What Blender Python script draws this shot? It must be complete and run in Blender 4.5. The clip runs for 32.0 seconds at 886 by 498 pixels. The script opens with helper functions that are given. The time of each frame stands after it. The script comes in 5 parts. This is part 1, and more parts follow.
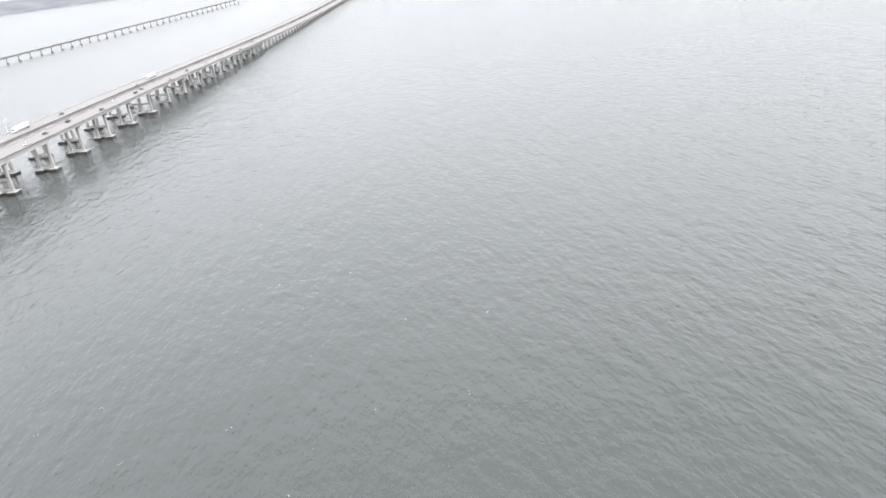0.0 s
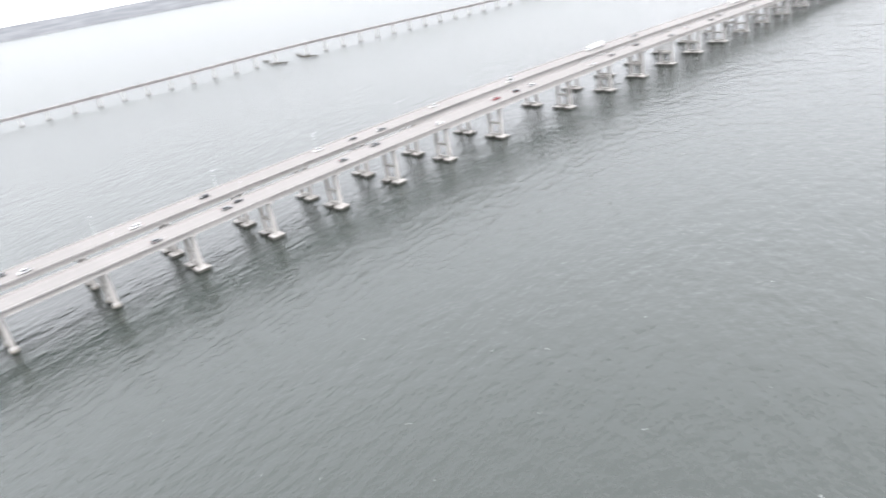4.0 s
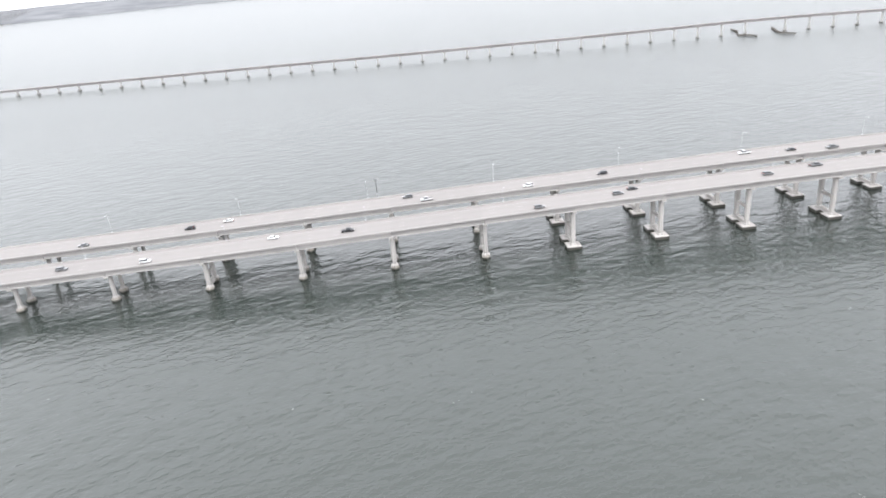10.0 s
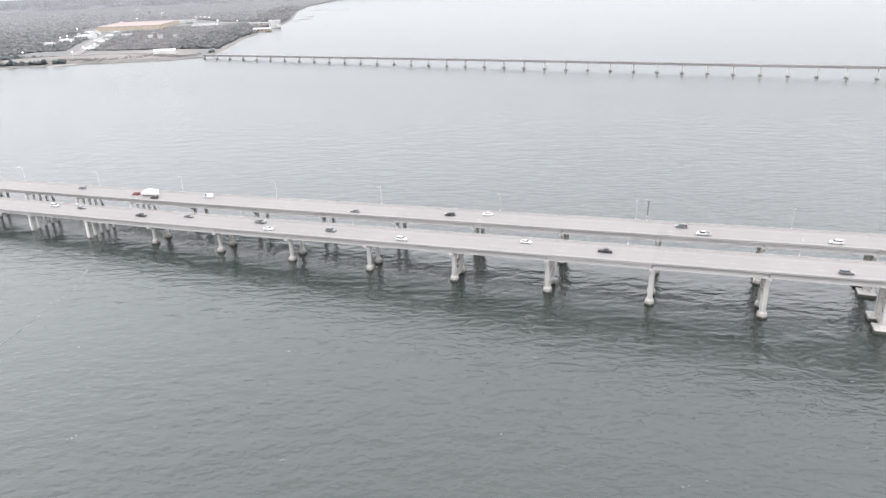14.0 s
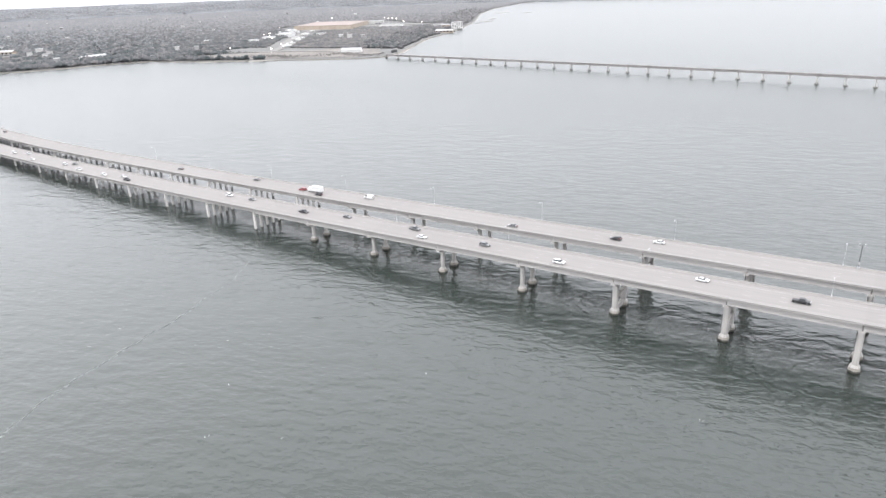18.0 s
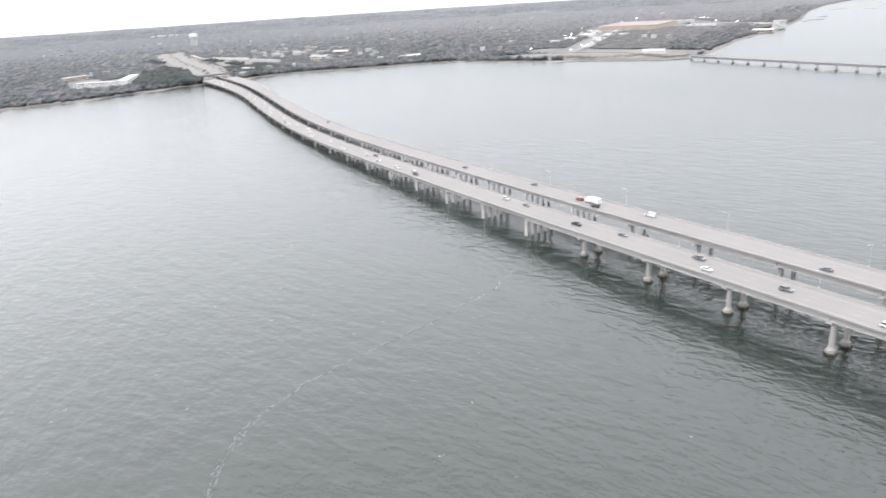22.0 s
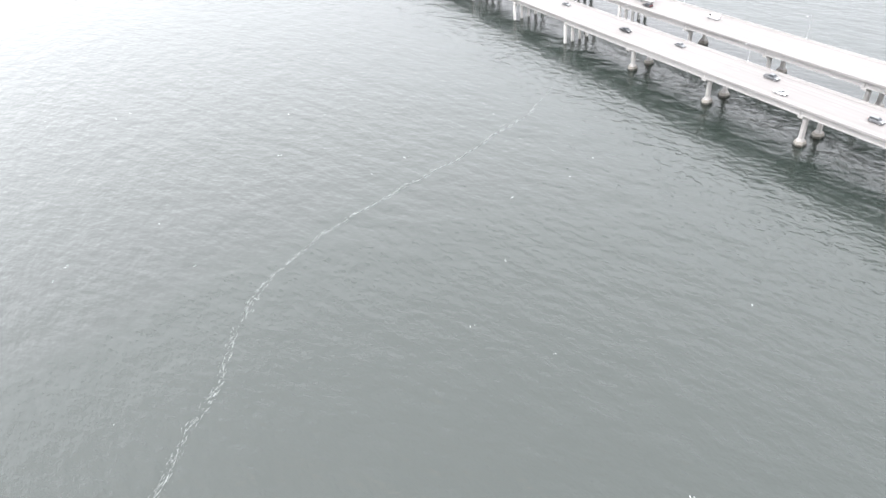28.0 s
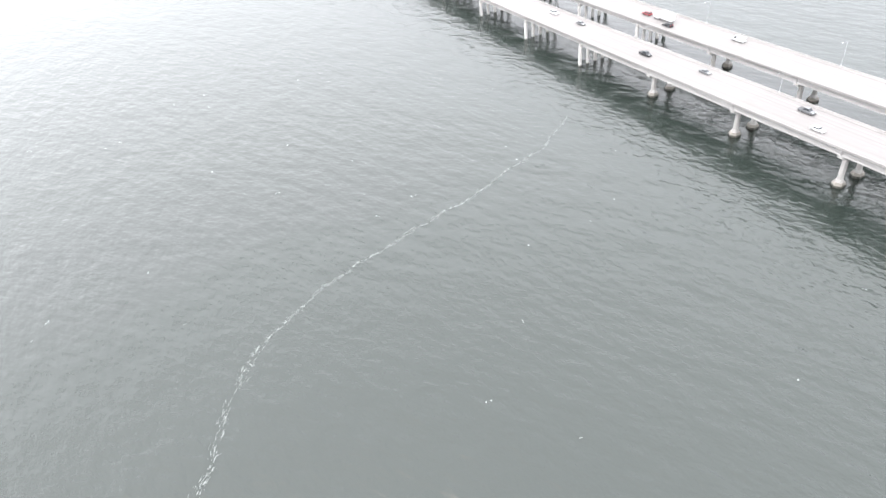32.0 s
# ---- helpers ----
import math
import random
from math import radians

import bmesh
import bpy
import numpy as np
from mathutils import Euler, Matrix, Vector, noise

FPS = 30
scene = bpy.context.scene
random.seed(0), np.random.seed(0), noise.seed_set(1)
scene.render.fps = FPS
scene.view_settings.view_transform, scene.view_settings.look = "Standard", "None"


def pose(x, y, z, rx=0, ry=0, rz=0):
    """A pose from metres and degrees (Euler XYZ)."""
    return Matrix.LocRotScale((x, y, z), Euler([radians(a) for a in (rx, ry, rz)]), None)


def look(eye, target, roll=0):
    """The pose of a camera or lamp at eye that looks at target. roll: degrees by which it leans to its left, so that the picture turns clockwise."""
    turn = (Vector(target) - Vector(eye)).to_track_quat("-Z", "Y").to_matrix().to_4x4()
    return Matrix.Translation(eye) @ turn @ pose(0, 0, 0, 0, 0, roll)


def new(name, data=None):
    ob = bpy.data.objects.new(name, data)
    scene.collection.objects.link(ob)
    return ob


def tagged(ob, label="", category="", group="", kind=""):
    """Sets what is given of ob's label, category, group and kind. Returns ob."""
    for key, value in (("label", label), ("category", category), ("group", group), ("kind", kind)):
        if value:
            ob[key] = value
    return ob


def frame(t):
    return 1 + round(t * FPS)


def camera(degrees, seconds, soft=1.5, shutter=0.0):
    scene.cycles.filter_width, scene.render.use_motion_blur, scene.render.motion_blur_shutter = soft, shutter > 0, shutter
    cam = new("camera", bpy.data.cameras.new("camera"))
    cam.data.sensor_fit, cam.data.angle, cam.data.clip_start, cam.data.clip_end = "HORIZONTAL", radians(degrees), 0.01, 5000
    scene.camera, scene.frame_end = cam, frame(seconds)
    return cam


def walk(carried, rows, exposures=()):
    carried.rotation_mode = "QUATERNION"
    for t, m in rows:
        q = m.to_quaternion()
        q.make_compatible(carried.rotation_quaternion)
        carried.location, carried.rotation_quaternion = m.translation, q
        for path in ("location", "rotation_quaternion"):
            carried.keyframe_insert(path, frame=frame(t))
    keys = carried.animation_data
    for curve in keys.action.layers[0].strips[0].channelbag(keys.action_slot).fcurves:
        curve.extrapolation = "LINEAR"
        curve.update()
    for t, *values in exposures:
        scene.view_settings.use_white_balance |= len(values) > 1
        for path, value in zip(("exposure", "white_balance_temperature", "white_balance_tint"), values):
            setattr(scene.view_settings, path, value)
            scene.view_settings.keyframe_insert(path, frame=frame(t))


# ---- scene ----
LENS = 66.05
PATH = [  # seconds, x, y, z, yaw, pitch, roll
    (0.0, 205.89, -297.76, 117.69, -85.31, -24.61, -7.39),
    (0.1, 206.75, -297.91, 117.82, -85.10, -24.62, -7.48),
    (0.2, 207.61, -298.06, 117.94, -84.15, -24.63, -7.60),
    (0.3, 208.47, -298.22, 118.07, -83.10, -24.65, -7.71),
    (0.4, 209.33, -298.37, 118.19, -81.97, -24.66, -7.82),
    (0.5, 210.19, -298.52, 118.32, -80.83, -24.67, -7.92),
    (1.0, 214.44, -299.27, 118.94, -75.69, -24.72, -8.37),
    (1.5, 218.61, -299.96, 119.53, -70.53, -24.72, -8.70),
    (2.0, 222.65, -300.56, 120.08, -64.48, -24.68, -8.92),
    (2.5, 226.53, -301.06, 120.60, -58.39, -24.59, -9.14),
    (3.0, 230.22, -301.40, 121.10, -52.17, -24.53, -9.46),
    (3.5, 233.72, -301.55, 121.60, -45.28, -24.41, -9.84),
    (4.0, 237.02, -301.46, 122.12, -37.97, -24.18, -10.22),
    (4.5, 240.14, -301.12, 122.68, -30.58, -23.91, -10.41),
    (6.5, 250.67, -296.93, 125.11, -19.18, -23.71, -9.75),
    (7.0, 252.67, -295.03, 125.68, -19.20, -23.71, -9.50),
    (7.5, 254.40, -292.86, 126.14, -19.26, -23.68, -9.39),
    (8.0, 255.86, -290.45, 126.51, -17.08, -23.62, -9.42),
    (8.5, 257.15, -287.85, 126.77, -12.22, -23.44, -9.38),
    (9.0, 258.33, -285.19, 126.92, -7.66, -23.29, -8.38),
    (9.5, 259.38, -282.49, 127.00, -4.25, -23.20, -6.79),
    (10.0, 260.25, -279.80, 126.99, -2.25, -23.09, -5.51),
    (10.5, 260.92, -277.08, 126.90, 0.19, -22.98, -4.60),
    (11.0, 261.35, -274.34, 126.76, 2.97, -22.82, -3.90),
    (11.5, 261.53, -271.57, 126.60, 6.19, -22.67, -3.36),
    (12.0, 261.49, -268.74, 126.46, 10.79, -22.48, -2.92),
    (12.5, 261.29, -265.78, 126.32, 15.39, -22.29, -2.65),
    (13.0, 261.00, -262.81, 126.20, 19.67, -22.09, -2.40),
    (13.5, 260.64, -259.89, 126.08, 20.96, -22.00, -2.17),
    (15.5, 258.01, -249.17, 125.48, 20.73, -21.86, -1.46),
    (16.0, 256.90, -246.46, 125.29, 22.21, -21.84, -1.42),
    (16.5, 255.69, -243.71, 125.09, 27.65, -21.69, -1.50),
    (17.0, 254.47, -240.93, 124.90, 32.81, -21.45, -1.65),
    (17.5, 253.27, -238.17, 124.72, 35.05, -21.33, -1.81),
    (18.0, 252.02, -235.46, 124.57, 35.45, -21.27, -1.98),
    (18.5, 250.66, -232.80, 124.46, 35.58, -21.22, -2.10),
    (19.0, 249.16, -230.21, 124.35, 35.69, -21.17, -2.24),
    (19.5, 247.50, -227.70, 124.22, 35.79, -21.13, -2.39),
    (20.0, 245.69, -225.28, 124.05, 43.99, -20.74, -2.77),
    (20.5, 243.86, -222.96, 123.86, 47.70, -20.59, -3.08),
    (21.0, 241.92, -220.79, 123.70, 51.20, -20.39, -3.45),
    (21.5, 239.85, -218.78, 123.65, 53.11, -20.43, -3.40),
    (22.0, 237.64, -216.95, 123.68, 59.91, -20.10, -3.67),
    (22.5, 235.38, -215.23, 123.79, 61.12, -20.66, -3.75),
    (23.0, 233.02, -213.61, 123.96, 61.52, -24.42, -4.29),
    (23.5, 230.57, -212.04, 124.18, 62.13, -28.78, -4.81),
    (24.0, 228.03, -210.53, 124.43, 62.91, -33.34, -5.34),
    (24.5, 225.42, -209.06, 124.71, 63.40, -36.84, -5.67),
    (25.0, 222.77, -207.63, 125.02, 63.55, -37.71, -5.83),
    (25.5, 220.09, -206.23, 125.35, 63.62, -37.75, -6.09),
    (27.5, 209.12, -200.90, 126.87, 63.88, -37.95, -6.30),
    (28.0, 206.40, -199.61, 127.28, 63.92, -37.97, -6.36),
    (28.5, 203.69, -198.34, 127.70, 63.98, -37.99, -6.44),
    (29.0, 200.98, -197.09, 128.13, 64.05, -38.03, -6.51),
    (29.5, 198.28, -195.84, 128.57, 64.10, -38.13, -6.51),
    (30.0, 195.55, -194.59, 129.01, 64.13, -38.14, -6.55),
    (30.5, 192.82, -193.35, 129.45, 64.16, -38.18, -6.58),
    (31.0, 190.06, -192.10, 129.89, 64.18, -38.25, -6.58),
    (31.5, 187.29, -190.85, 130.33, 64.21, -38.37, -6.58),
    (32.0, 184.53, -189.61, 130.77, 64.21, -38.34, -6.61),
]


def aimed(x, y, z, yaw, pitch, roll):
    a, b = radians(yaw), radians(pitch)
    way = Vector((-math.sin(a) * math.cos(b), math.cos(a) * math.cos(b), math.sin(b)))
    return look((x, y, z), Vector((x, y, z)) + 100 * way, roll)


EXPOSURES = [(0.0, 1.62), (4.5, 1.71), (9.0, 1.6), (19.0, 1.46), (23.0, 1.43), (24.0, 1.67), (25.0, 1.92), (28.0, 2.01), (32.0, 2.02)]
cam = camera(LENS, 32.0, soft=1.5, shutter=0.8)
walk(cam, [(t, aimed(*row)) for t, *row in PATH], exposures=EXPOSURES)

# ---- light: a bright, even overcast ----
world = bpy.data.worlds.new("overcast")
scene.world = world
world.use_nodes = True
wn, wl = world.node_tree.nodes, world.node_tree.links
sky = wn.new("ShaderNodeTexSky")
sky.sky_type, sky.sun_disc = "NISHITA", False
SUN_ELEVATION, SUN_TURN = radians(70), radians(200)
sky.sun_elevation, sky.sun_rotation = SUN_ELEVATION, SUN_TURN
sky.air_density, sky.dust_density, sky.ozone_density = 1.0, 6.0, 1.0
cloud = wn.new("ShaderNodeMix")  # a closed cloud layer evens out the clear sky behind it
cloud.data_type = "RGBA"
cloud.inputs["Factor"].default_value = 0.85
upward = wn.new("ShaderNodeSeparateXYZ")
wl.new(wn.new("ShaderNodeTexCoord").outputs["Generated"], upward.inputs["Vector"])
height = wn.new("ShaderNodeMapRange")  # an overcast sky is brightest overhead
height.inputs["From Max"].default_value = 0.5
height.inputs["To Min"].default_value, height.inputs["To Max"].default_value = 0.57, 1.1
wl.new(upward.outputs["Z"], height.inputs["Value"])
grey = wn.new("ShaderNodeMix")
grey.data_type, grey.blend_type = "RGBA", "MULTIPLY"
grey.inputs["Factor"].default_value = 1.0
grey.inputs["A"].default_value = (8.75, 8.85, 9.3, 1)
wl.new(height.outputs["Result"], grey.inputs["B"])
wl.new(grey.outputs["Result"], cloud.inputs["B"])
wl.new(sky.outputs["Color"], cloud.inputs["A"])
wl.new(cloud.outputs["Result"], wn["Background"].inputs["Color"])
wn["Background"].inputs["Strength"].default_value = 0.12
sun = new("sun", bpy.data.lights.new("sun", "SUN"))
sun.data.energy, sun.data.angle, sun.data.color = 0.5, radians(150), (1.0, 0.97, 0.92)
sun.matrix_world = look((math.sin(SUN_TURN) * 340, math.cos(SUN_TURN) * 340, 940), (0, 0, 0))


# ---- materials ----
def material(name, base, rough=0.8, metal=0.0, spots=(), bump=(), random=0.0, coords="Object"):
    """A surface: base colour, then (scale, stretch, colour, low, high) blotches over it, bumps as (scale, stretch, strength, depth)."""
    m = bpy.data.materials.new(name)
    m.use_nodes = True
    n, l = m.node_tree.nodes, m.node_tree.links
    b = n["Principled BSDF"]
    b.inputs["Roughness"].default_value, b.inputs["Metallic"].default_value = rough, metal
    b.inputs["Base Color"].default_value = (*base, 1)
    tc = n.new("ShaderNodeTexCoord")

    def noisy(scale, stretch, detail=5):
        mp = n.new("ShaderNodeMapping")
        mp.inputs["Scale"].default_value = stretch
        tx = n.new("ShaderNodeTexNoise")
        tx.inputs["Scale"].default_value, tx.inputs["Detail"].default_value = scale, detail
        l.new(tc.outputs[coords], mp.inputs["Vector"])
        l.new(mp.outputs["Vector"], tx.inputs["Vector"])
        return tx.outputs["Fac"]

    colour = None
    for scale, stretch, other, low, high in spots:
        ramp = n.new("ShaderNodeMapRange")
        ramp.inputs["From Min"].default_value, ramp.inputs["From Max"].default_value = low, high
        l.new(noisy(scale, stretch), ramp.inputs["Value"])
        mix = n.new("ShaderNodeMix")
        mix.data_type = "RGBA"
        l.new(ramp.outputs["Result"], mix.inputs["Factor"])
        if colour is None:
            mix.inputs["A"].default_value = (*base, 1)
        else:
            l.new(colour, mix.inputs["A"])
        mix.inputs["B"].default_value = (*other, 1)
        colour = mix.outputs["Result"]
    if random:
        info = n.new("ShaderNodeObjectInfo")
        vary = n.new("ShaderNodeMapRange")
        vary.inputs["To Min"].default_value, vary.inputs["To Max"].default_value = 1 - random, 1 + random
        l.new(info.outputs["Random"], vary.inputs["Value"])
        hsv = n.new("ShaderNodeHueSaturation")
        l.new(vary.outputs["Result"], hsv.inputs["Value"])
        if colour is None:
            hsv.inputs["Color"].default_value = (*base, 1)
        else:
            l.new(colour, hsv.inputs["Color"])
        colour = hsv.outputs["Color"]
    if colour is not None:
        l.new(colour, b.inputs["Base Color"])
    normal = None
    for scale, stretch, strength, depth in bump:
        bp = n.new("ShaderNodeBump")
        bp.inputs["Strength"].default_value, bp.inputs["Distance"].default_value = strength, depth
        l.new(noisy(scale, stretch), bp.inputs["Height"])
        if normal is not None:
            l.new(normal, bp.inputs["Normal"])
        normal = bp.outputs["Normal"]
    if normal is not None:
        l.new(normal, b.inputs["Normal"])
    return m


ONE = (1, 1, 1)
DECK = material("worn concrete roadway", (0.186, 0.176, 0.171), 0.85, spots=[
    (1.3, (0.008, 1, 1), (0.142, 0.135, 0.131), 0.5, 0.68), (0.25, (0.3, 1, 1), (0.198, 0.188, 0.182), 0.5, 0.8),
    (0.5, (0.01, 1, 1), (0.204, 0.194, 0.189), 0.52, 0.7), (6, ONE, (0.194, 0.184, 0.179), 0.5, 0.75)], bump=[(14, ONE, 0.3, 0.01)], random=0.03)
BARRIER = material("cast concrete barrier", (0.275, 0.264, 0.256), 0.8, spots=[
    (0.5, (0.15, 1, 3), (0.25, 0.24, 0.232), 0.5, 0.75), (5, (1, 1, 0.2), (0.33, 0.318, 0.308), 0.5, 0.8)], bump=[(9, ONE, 0.3, 0.01)], random=0.05)
GIRDER = material("grey girder concrete", (0.35, 0.337, 0.328), 0.8, spots=[(0.4, (0.2, 1, 1), (0.31, 0.298, 0.29), 0.45, 0.75), (1.5, (1, 1, 0.1), (0.27, 0.26, 0.252), 0.6, 0.8)], bump=[(8, ONE, 0.2, 0.01)], random=0.05)
PIER = material("weathered pier concrete", (0.41, 0.394, 0.378), 0.85, spots=[
    (0.35, (1, 1, 0.25), (0.31, 0.297, 0.282), 0.48, 0.75), (3.5, ONE, (0.43, 0.414, 0.397), 0.5, 0.8)], bump=[(7, ONE, 0.35, 0.015)], random=0.06)
BENTPIER = material("pale square-column concrete", (0.6, 0.578, 0.556), 0.85, spots=[
    (0.35, (1, 1, 0.25), (0.48, 0.462, 0.444), 0.48, 0.75), (3.5, ONE, (0.5, 0.482, 0.465), 0.5, 0.8)], bump=[(7, ONE, 0.35, 0.015)], random=0.06)
TIDE = material("wet algae-dark concrete", (0.045, 0.043, 0.036), 0.6, spots=[
    (1.4, (1, 1, 0.4), (0.13, 0.12, 0.1), 0.5, 0.75), (6, ONE, (0.02, 0.022, 0.016), 0.5, 0.7)], bump=[(5, ONE, 0.5, 0.03)])
FOOTING = material("stained brown-grey footing concrete", (0.27, 0.252, 0.226), 0.85, spots=[
    (0.6, (1, 1, 0.4), (0.17, 0.155, 0.133), 0.5, 0.72), (3, ONE, (0.31, 0.293, 0.268), 0.5, 0.8)], bump=[(5, ONE, 0.4, 0.02)], random=0.1)
RAILBASE = material("grey waterline concrete", (0.13, 0.125, 0.118), 0.8, spots=[(0.8, (1, 1, 0.4), (0.2, 0.19, 0.18), 0.45, 0.7)], bump=[(3, ONE, 0.4, 0.03)], random=0.1)
WORNPAINT = material("worn faint road paint", (0.33, 0.325, 0.315), 0.8, spots=[(1.5, (0.3, 1, 1), (0.24, 0.235, 0.225), 0.45, 0.7)])
STEEL = material("galvanised steel", (0.45, 0.46, 0.47), 0.45, 0.6, spots=[(3, ONE, (0.34, 0.35, 0.36), 0.5, 0.75)])
RAILDECK = material("grey weathered rail deck", (0.235, 0.222, 0.222), 0.9, spots=[(0.4, (0.3, 1, 1), (0.29, 0.275, 0.27), 0.45, 0.7)], bump=[(3, ONE, 0.4, 0.05)], random=0.08)
RAILPIER = material("old grey trestle concrete", (0.42, 0.41, 0.39), 0.9, spots=[(0.5, (1, 1, 0.3), (0.33, 0.32, 0.3), 0.45, 0.7)], bump=[(4, ONE, 0.4, 0.02)], random=0.08)


def water_material():
    m = bpy.data.materials.new("choppy grey-green bay water")
    m.use_nodes = True
    n, l = m.node_tree.nodes, m.node_tree.links
    b = n["Principled BSDF"]
    b.inputs["Roughness"].default_value, b.inputs["IOR"].default_value = 0.07, 1.52
    tc = n.new("ShaderNodeTexCoord")

    def noisy(scale, stretch, turn, detail=3):
        mp = n.new("ShaderNodeMapping")
        mp.vector_type = "TEXTURE"
        mp.inputs["Scale"].default_value = tuple(1 / q for q in stretch)
        mp.inputs["Rotation"].default_value = (0, 0, radians(turn))
        tx = n.new("ShaderNodeTexNoise")
        tx.inputs["Scale"].default_value, tx.inputs["Detail"].default_value = scale, detail
        l.new(tc.outputs["Object"], mp.inputs["Vector"])
        l.new(mp.outputs["Vector"], tx.inputs["Vector"])
        return tx.outputs["Fac"]

    murk = n.new("ShaderNodeMix")
    murk.data_type = "RGBA"
    murk.inputs["A"].default_value, murk.inputs["B"].default_value = (0.0148, 0.0213, 0.0179, 1), (0.0192, 0.0258, 0.0221, 1)
    l.new(noisy(0.012, ONE, 0, 4), murk.inputs["Factor"])
    l.new(murk.outputs["Result"], b.inputs["Base Color"])
    split = n.new("ShaderNodeSeparateXYZ")
    l.new(tc.outputs["Object"], split.inputs["Vector"])
    open_bay = n.new("ShaderNodeMapRange")  # the bay is choppier on its open, eastern side
    open_bay.inputs["From Min"].default_value, open_bay.inputs["From Max"].default_value = 60, 460
    open_bay.inputs["To Min"].default_value, open_bay.inputs["To Max"].default_value = 0.88, 1.4
    l.new(split.outputs["X"], open_bay.inputs["Value"])
    past = n.new("ShaderNodeMapRange")  # and past the bridges
    past.inputs["From Min"].default_value, past.inputs["From Max"].default_value = 60, 320
    past.inputs["To Min"].default_value, past.inputs["To Max"].default_value = 1.0, 1.15
    l.new(split.outputs["Y"], past.inputs["Value"])
    chop = n.new("ShaderNodeMath")
    chop.operation = "MULTIPLY"
    l.new(open_bay.outputs["Result"], chop.inputs[0])
    l.new(past.outputs["Result"], chop.inputs[1])
    ruffled = n.new("ShaderNodeMapRange")  # fine wind ripples blur the far side
    ruffled.inputs["From Min"].default_value, ruffled.inputs["From Max"].default_value = 40, 480
    ruffled.inputs["To Min"].default_value, ruffled.inputs["To Max"].default_value = 0.07, 0.26
    l.new(split.outputs["Y"], ruffled.inputs["Value"])
    l.new(ruffled.outputs["Result"], b.inputs["Roughness"])
    normal = None
    for scale, stretch, turn, strength, depth in WAVES:
        swell = n.new("ShaderNodeMath")
        swell.operation = "MULTIPLY"
        l.new(noisy(scale, stretch, turn), swell.inputs[0])
        l.new(chop.outputs["Value"], swell.inputs[1])
        bp = n.new("ShaderNodeBump")
        bp.inputs["Strength"].default_value, bp.inputs["Distance"].default_value = strength, depth
        l.new(swell.outputs["Value"], bp.inputs["Height"])
        if normal is not None:
            l.new(normal, bp.inputs["Normal"])
        normal = bp.outputs["Normal"]
    l.new(normal, b.inputs["Normal"])
    return m


# waves: noise scale, stretch, turn in degrees, strength, depth in metres
WAVES = [(0.1, (0.5, 1, 1), 17, 1.0, 0.9), (0.23, (0.45, 1, 1), 14, 1.0, 0.58), (0.4, (0.5, 1, 1), 36, 1.0, 0.3), (0.6, (0.5, 1, 1), -4, 1.0, 0.18),
         (1.15, (0.6, 1, 1), 20, 1.0, 0.095), (2.4, (0.7, 1, 1), 32, 1.0, 0.02)]
WATER = water_material()
FOAM = material("thin white foam", (0.3, 0.32, 0.31), 0.9, spots=[(1.2, ONE, (0.13, 0.144, 0.137), 0.4, 0.65)])


# ---- building helpers ----
def mesh_of(name, bm, mat, smooth=False):
    me = bpy.data.meshes.new(name)
    bm.to_mesh(me)
    bm.free()
    for p in me.polygons:
        p.use_smooth = smooth
    me.materials.append(mat)
    return me


def part(name, data, mat, parent, label="", at=None, smooth=False):
    if isinstance(data, bmesh.types.BMesh):
        data = mesh_of(name, data, mat, smooth)
    ob = new(name, data)
    ob.parent = parent
    if at is not None:
        ob.matrix_basis = at
    if label:
        ob["label"] = label
    return ob


def box(bm, x0, x1, y0, y1, z0, z1, bevel=0.0):
    vs = [bm.verts.new((x, y, z)) for x in (x0, x1) for y in (y0, y1) for z in (z0, z1)]
    fs = [bm.faces.new([vs[i] for i in q]) for q in ((0, 1, 3, 2), (4, 6, 7, 5), (0, 4, 5, 1), (2, 3, 7, 6), (0, 2, 6, 4), (1, 5, 7, 3))]
    if bevel:
        bmesh.ops.bevel(bm, geom=list({e for f in fs for e in f.edges}), offset=bevel, segments=1, affect="EDGES")
    return bm


def extrude_profile(bm, points, x0, x1):
    """A closed (y, z) outline, drawn out along x."""
    a = [bm.verts.new((x0, y, z)) for y, z in points]
    b = [bm.verts.new((x1, y, z)) for y, z in points]
    k = len(points)
    for i in range(k):
        bm.faces.new((a[i], a[(i + 1) % k], b[(i + 1) % k], b[i]))
    bm.faces.new(a[::-1])
    bm.faces.new(b)
    bmesh.ops.recalc_face_normals(bm, faces=bm.faces[:])
    return bm


def prism(bm, points, z0, z1, shrink=1.0, chamfer=0.0):
    """A closed (x, y) outline, drawn up from z0 to z1, with the top's edge cut off by chamfer."""
    cx, cy = sum(p[0] for p in points) / len(points), sum(p[1] for p in points) / len(points)
    rings = [(z0, 1.0), (z1 - chamfer, shrink)] + ([(z1, shrink * 0.94)] if chamfer else [])
    loops = [[bm.verts.new((cx + (x - cx) * s, cy + (y - cy) * s, z)) for x, y in points] for z, s in rings]
    k = len(points)
    for lo, hi in zip(loops, loops[1:]):
        for i in range(k):
            bm.faces.new((lo[i], lo[(i + 1) % k], hi[(i + 1) % k], hi[i]))
    bm.faces.new(loops[0][::-1])
    bm.faces.new(loops[-1])
    bmesh.ops.recalc_face_normals(bm, faces=bm.faces[:])
    return bm


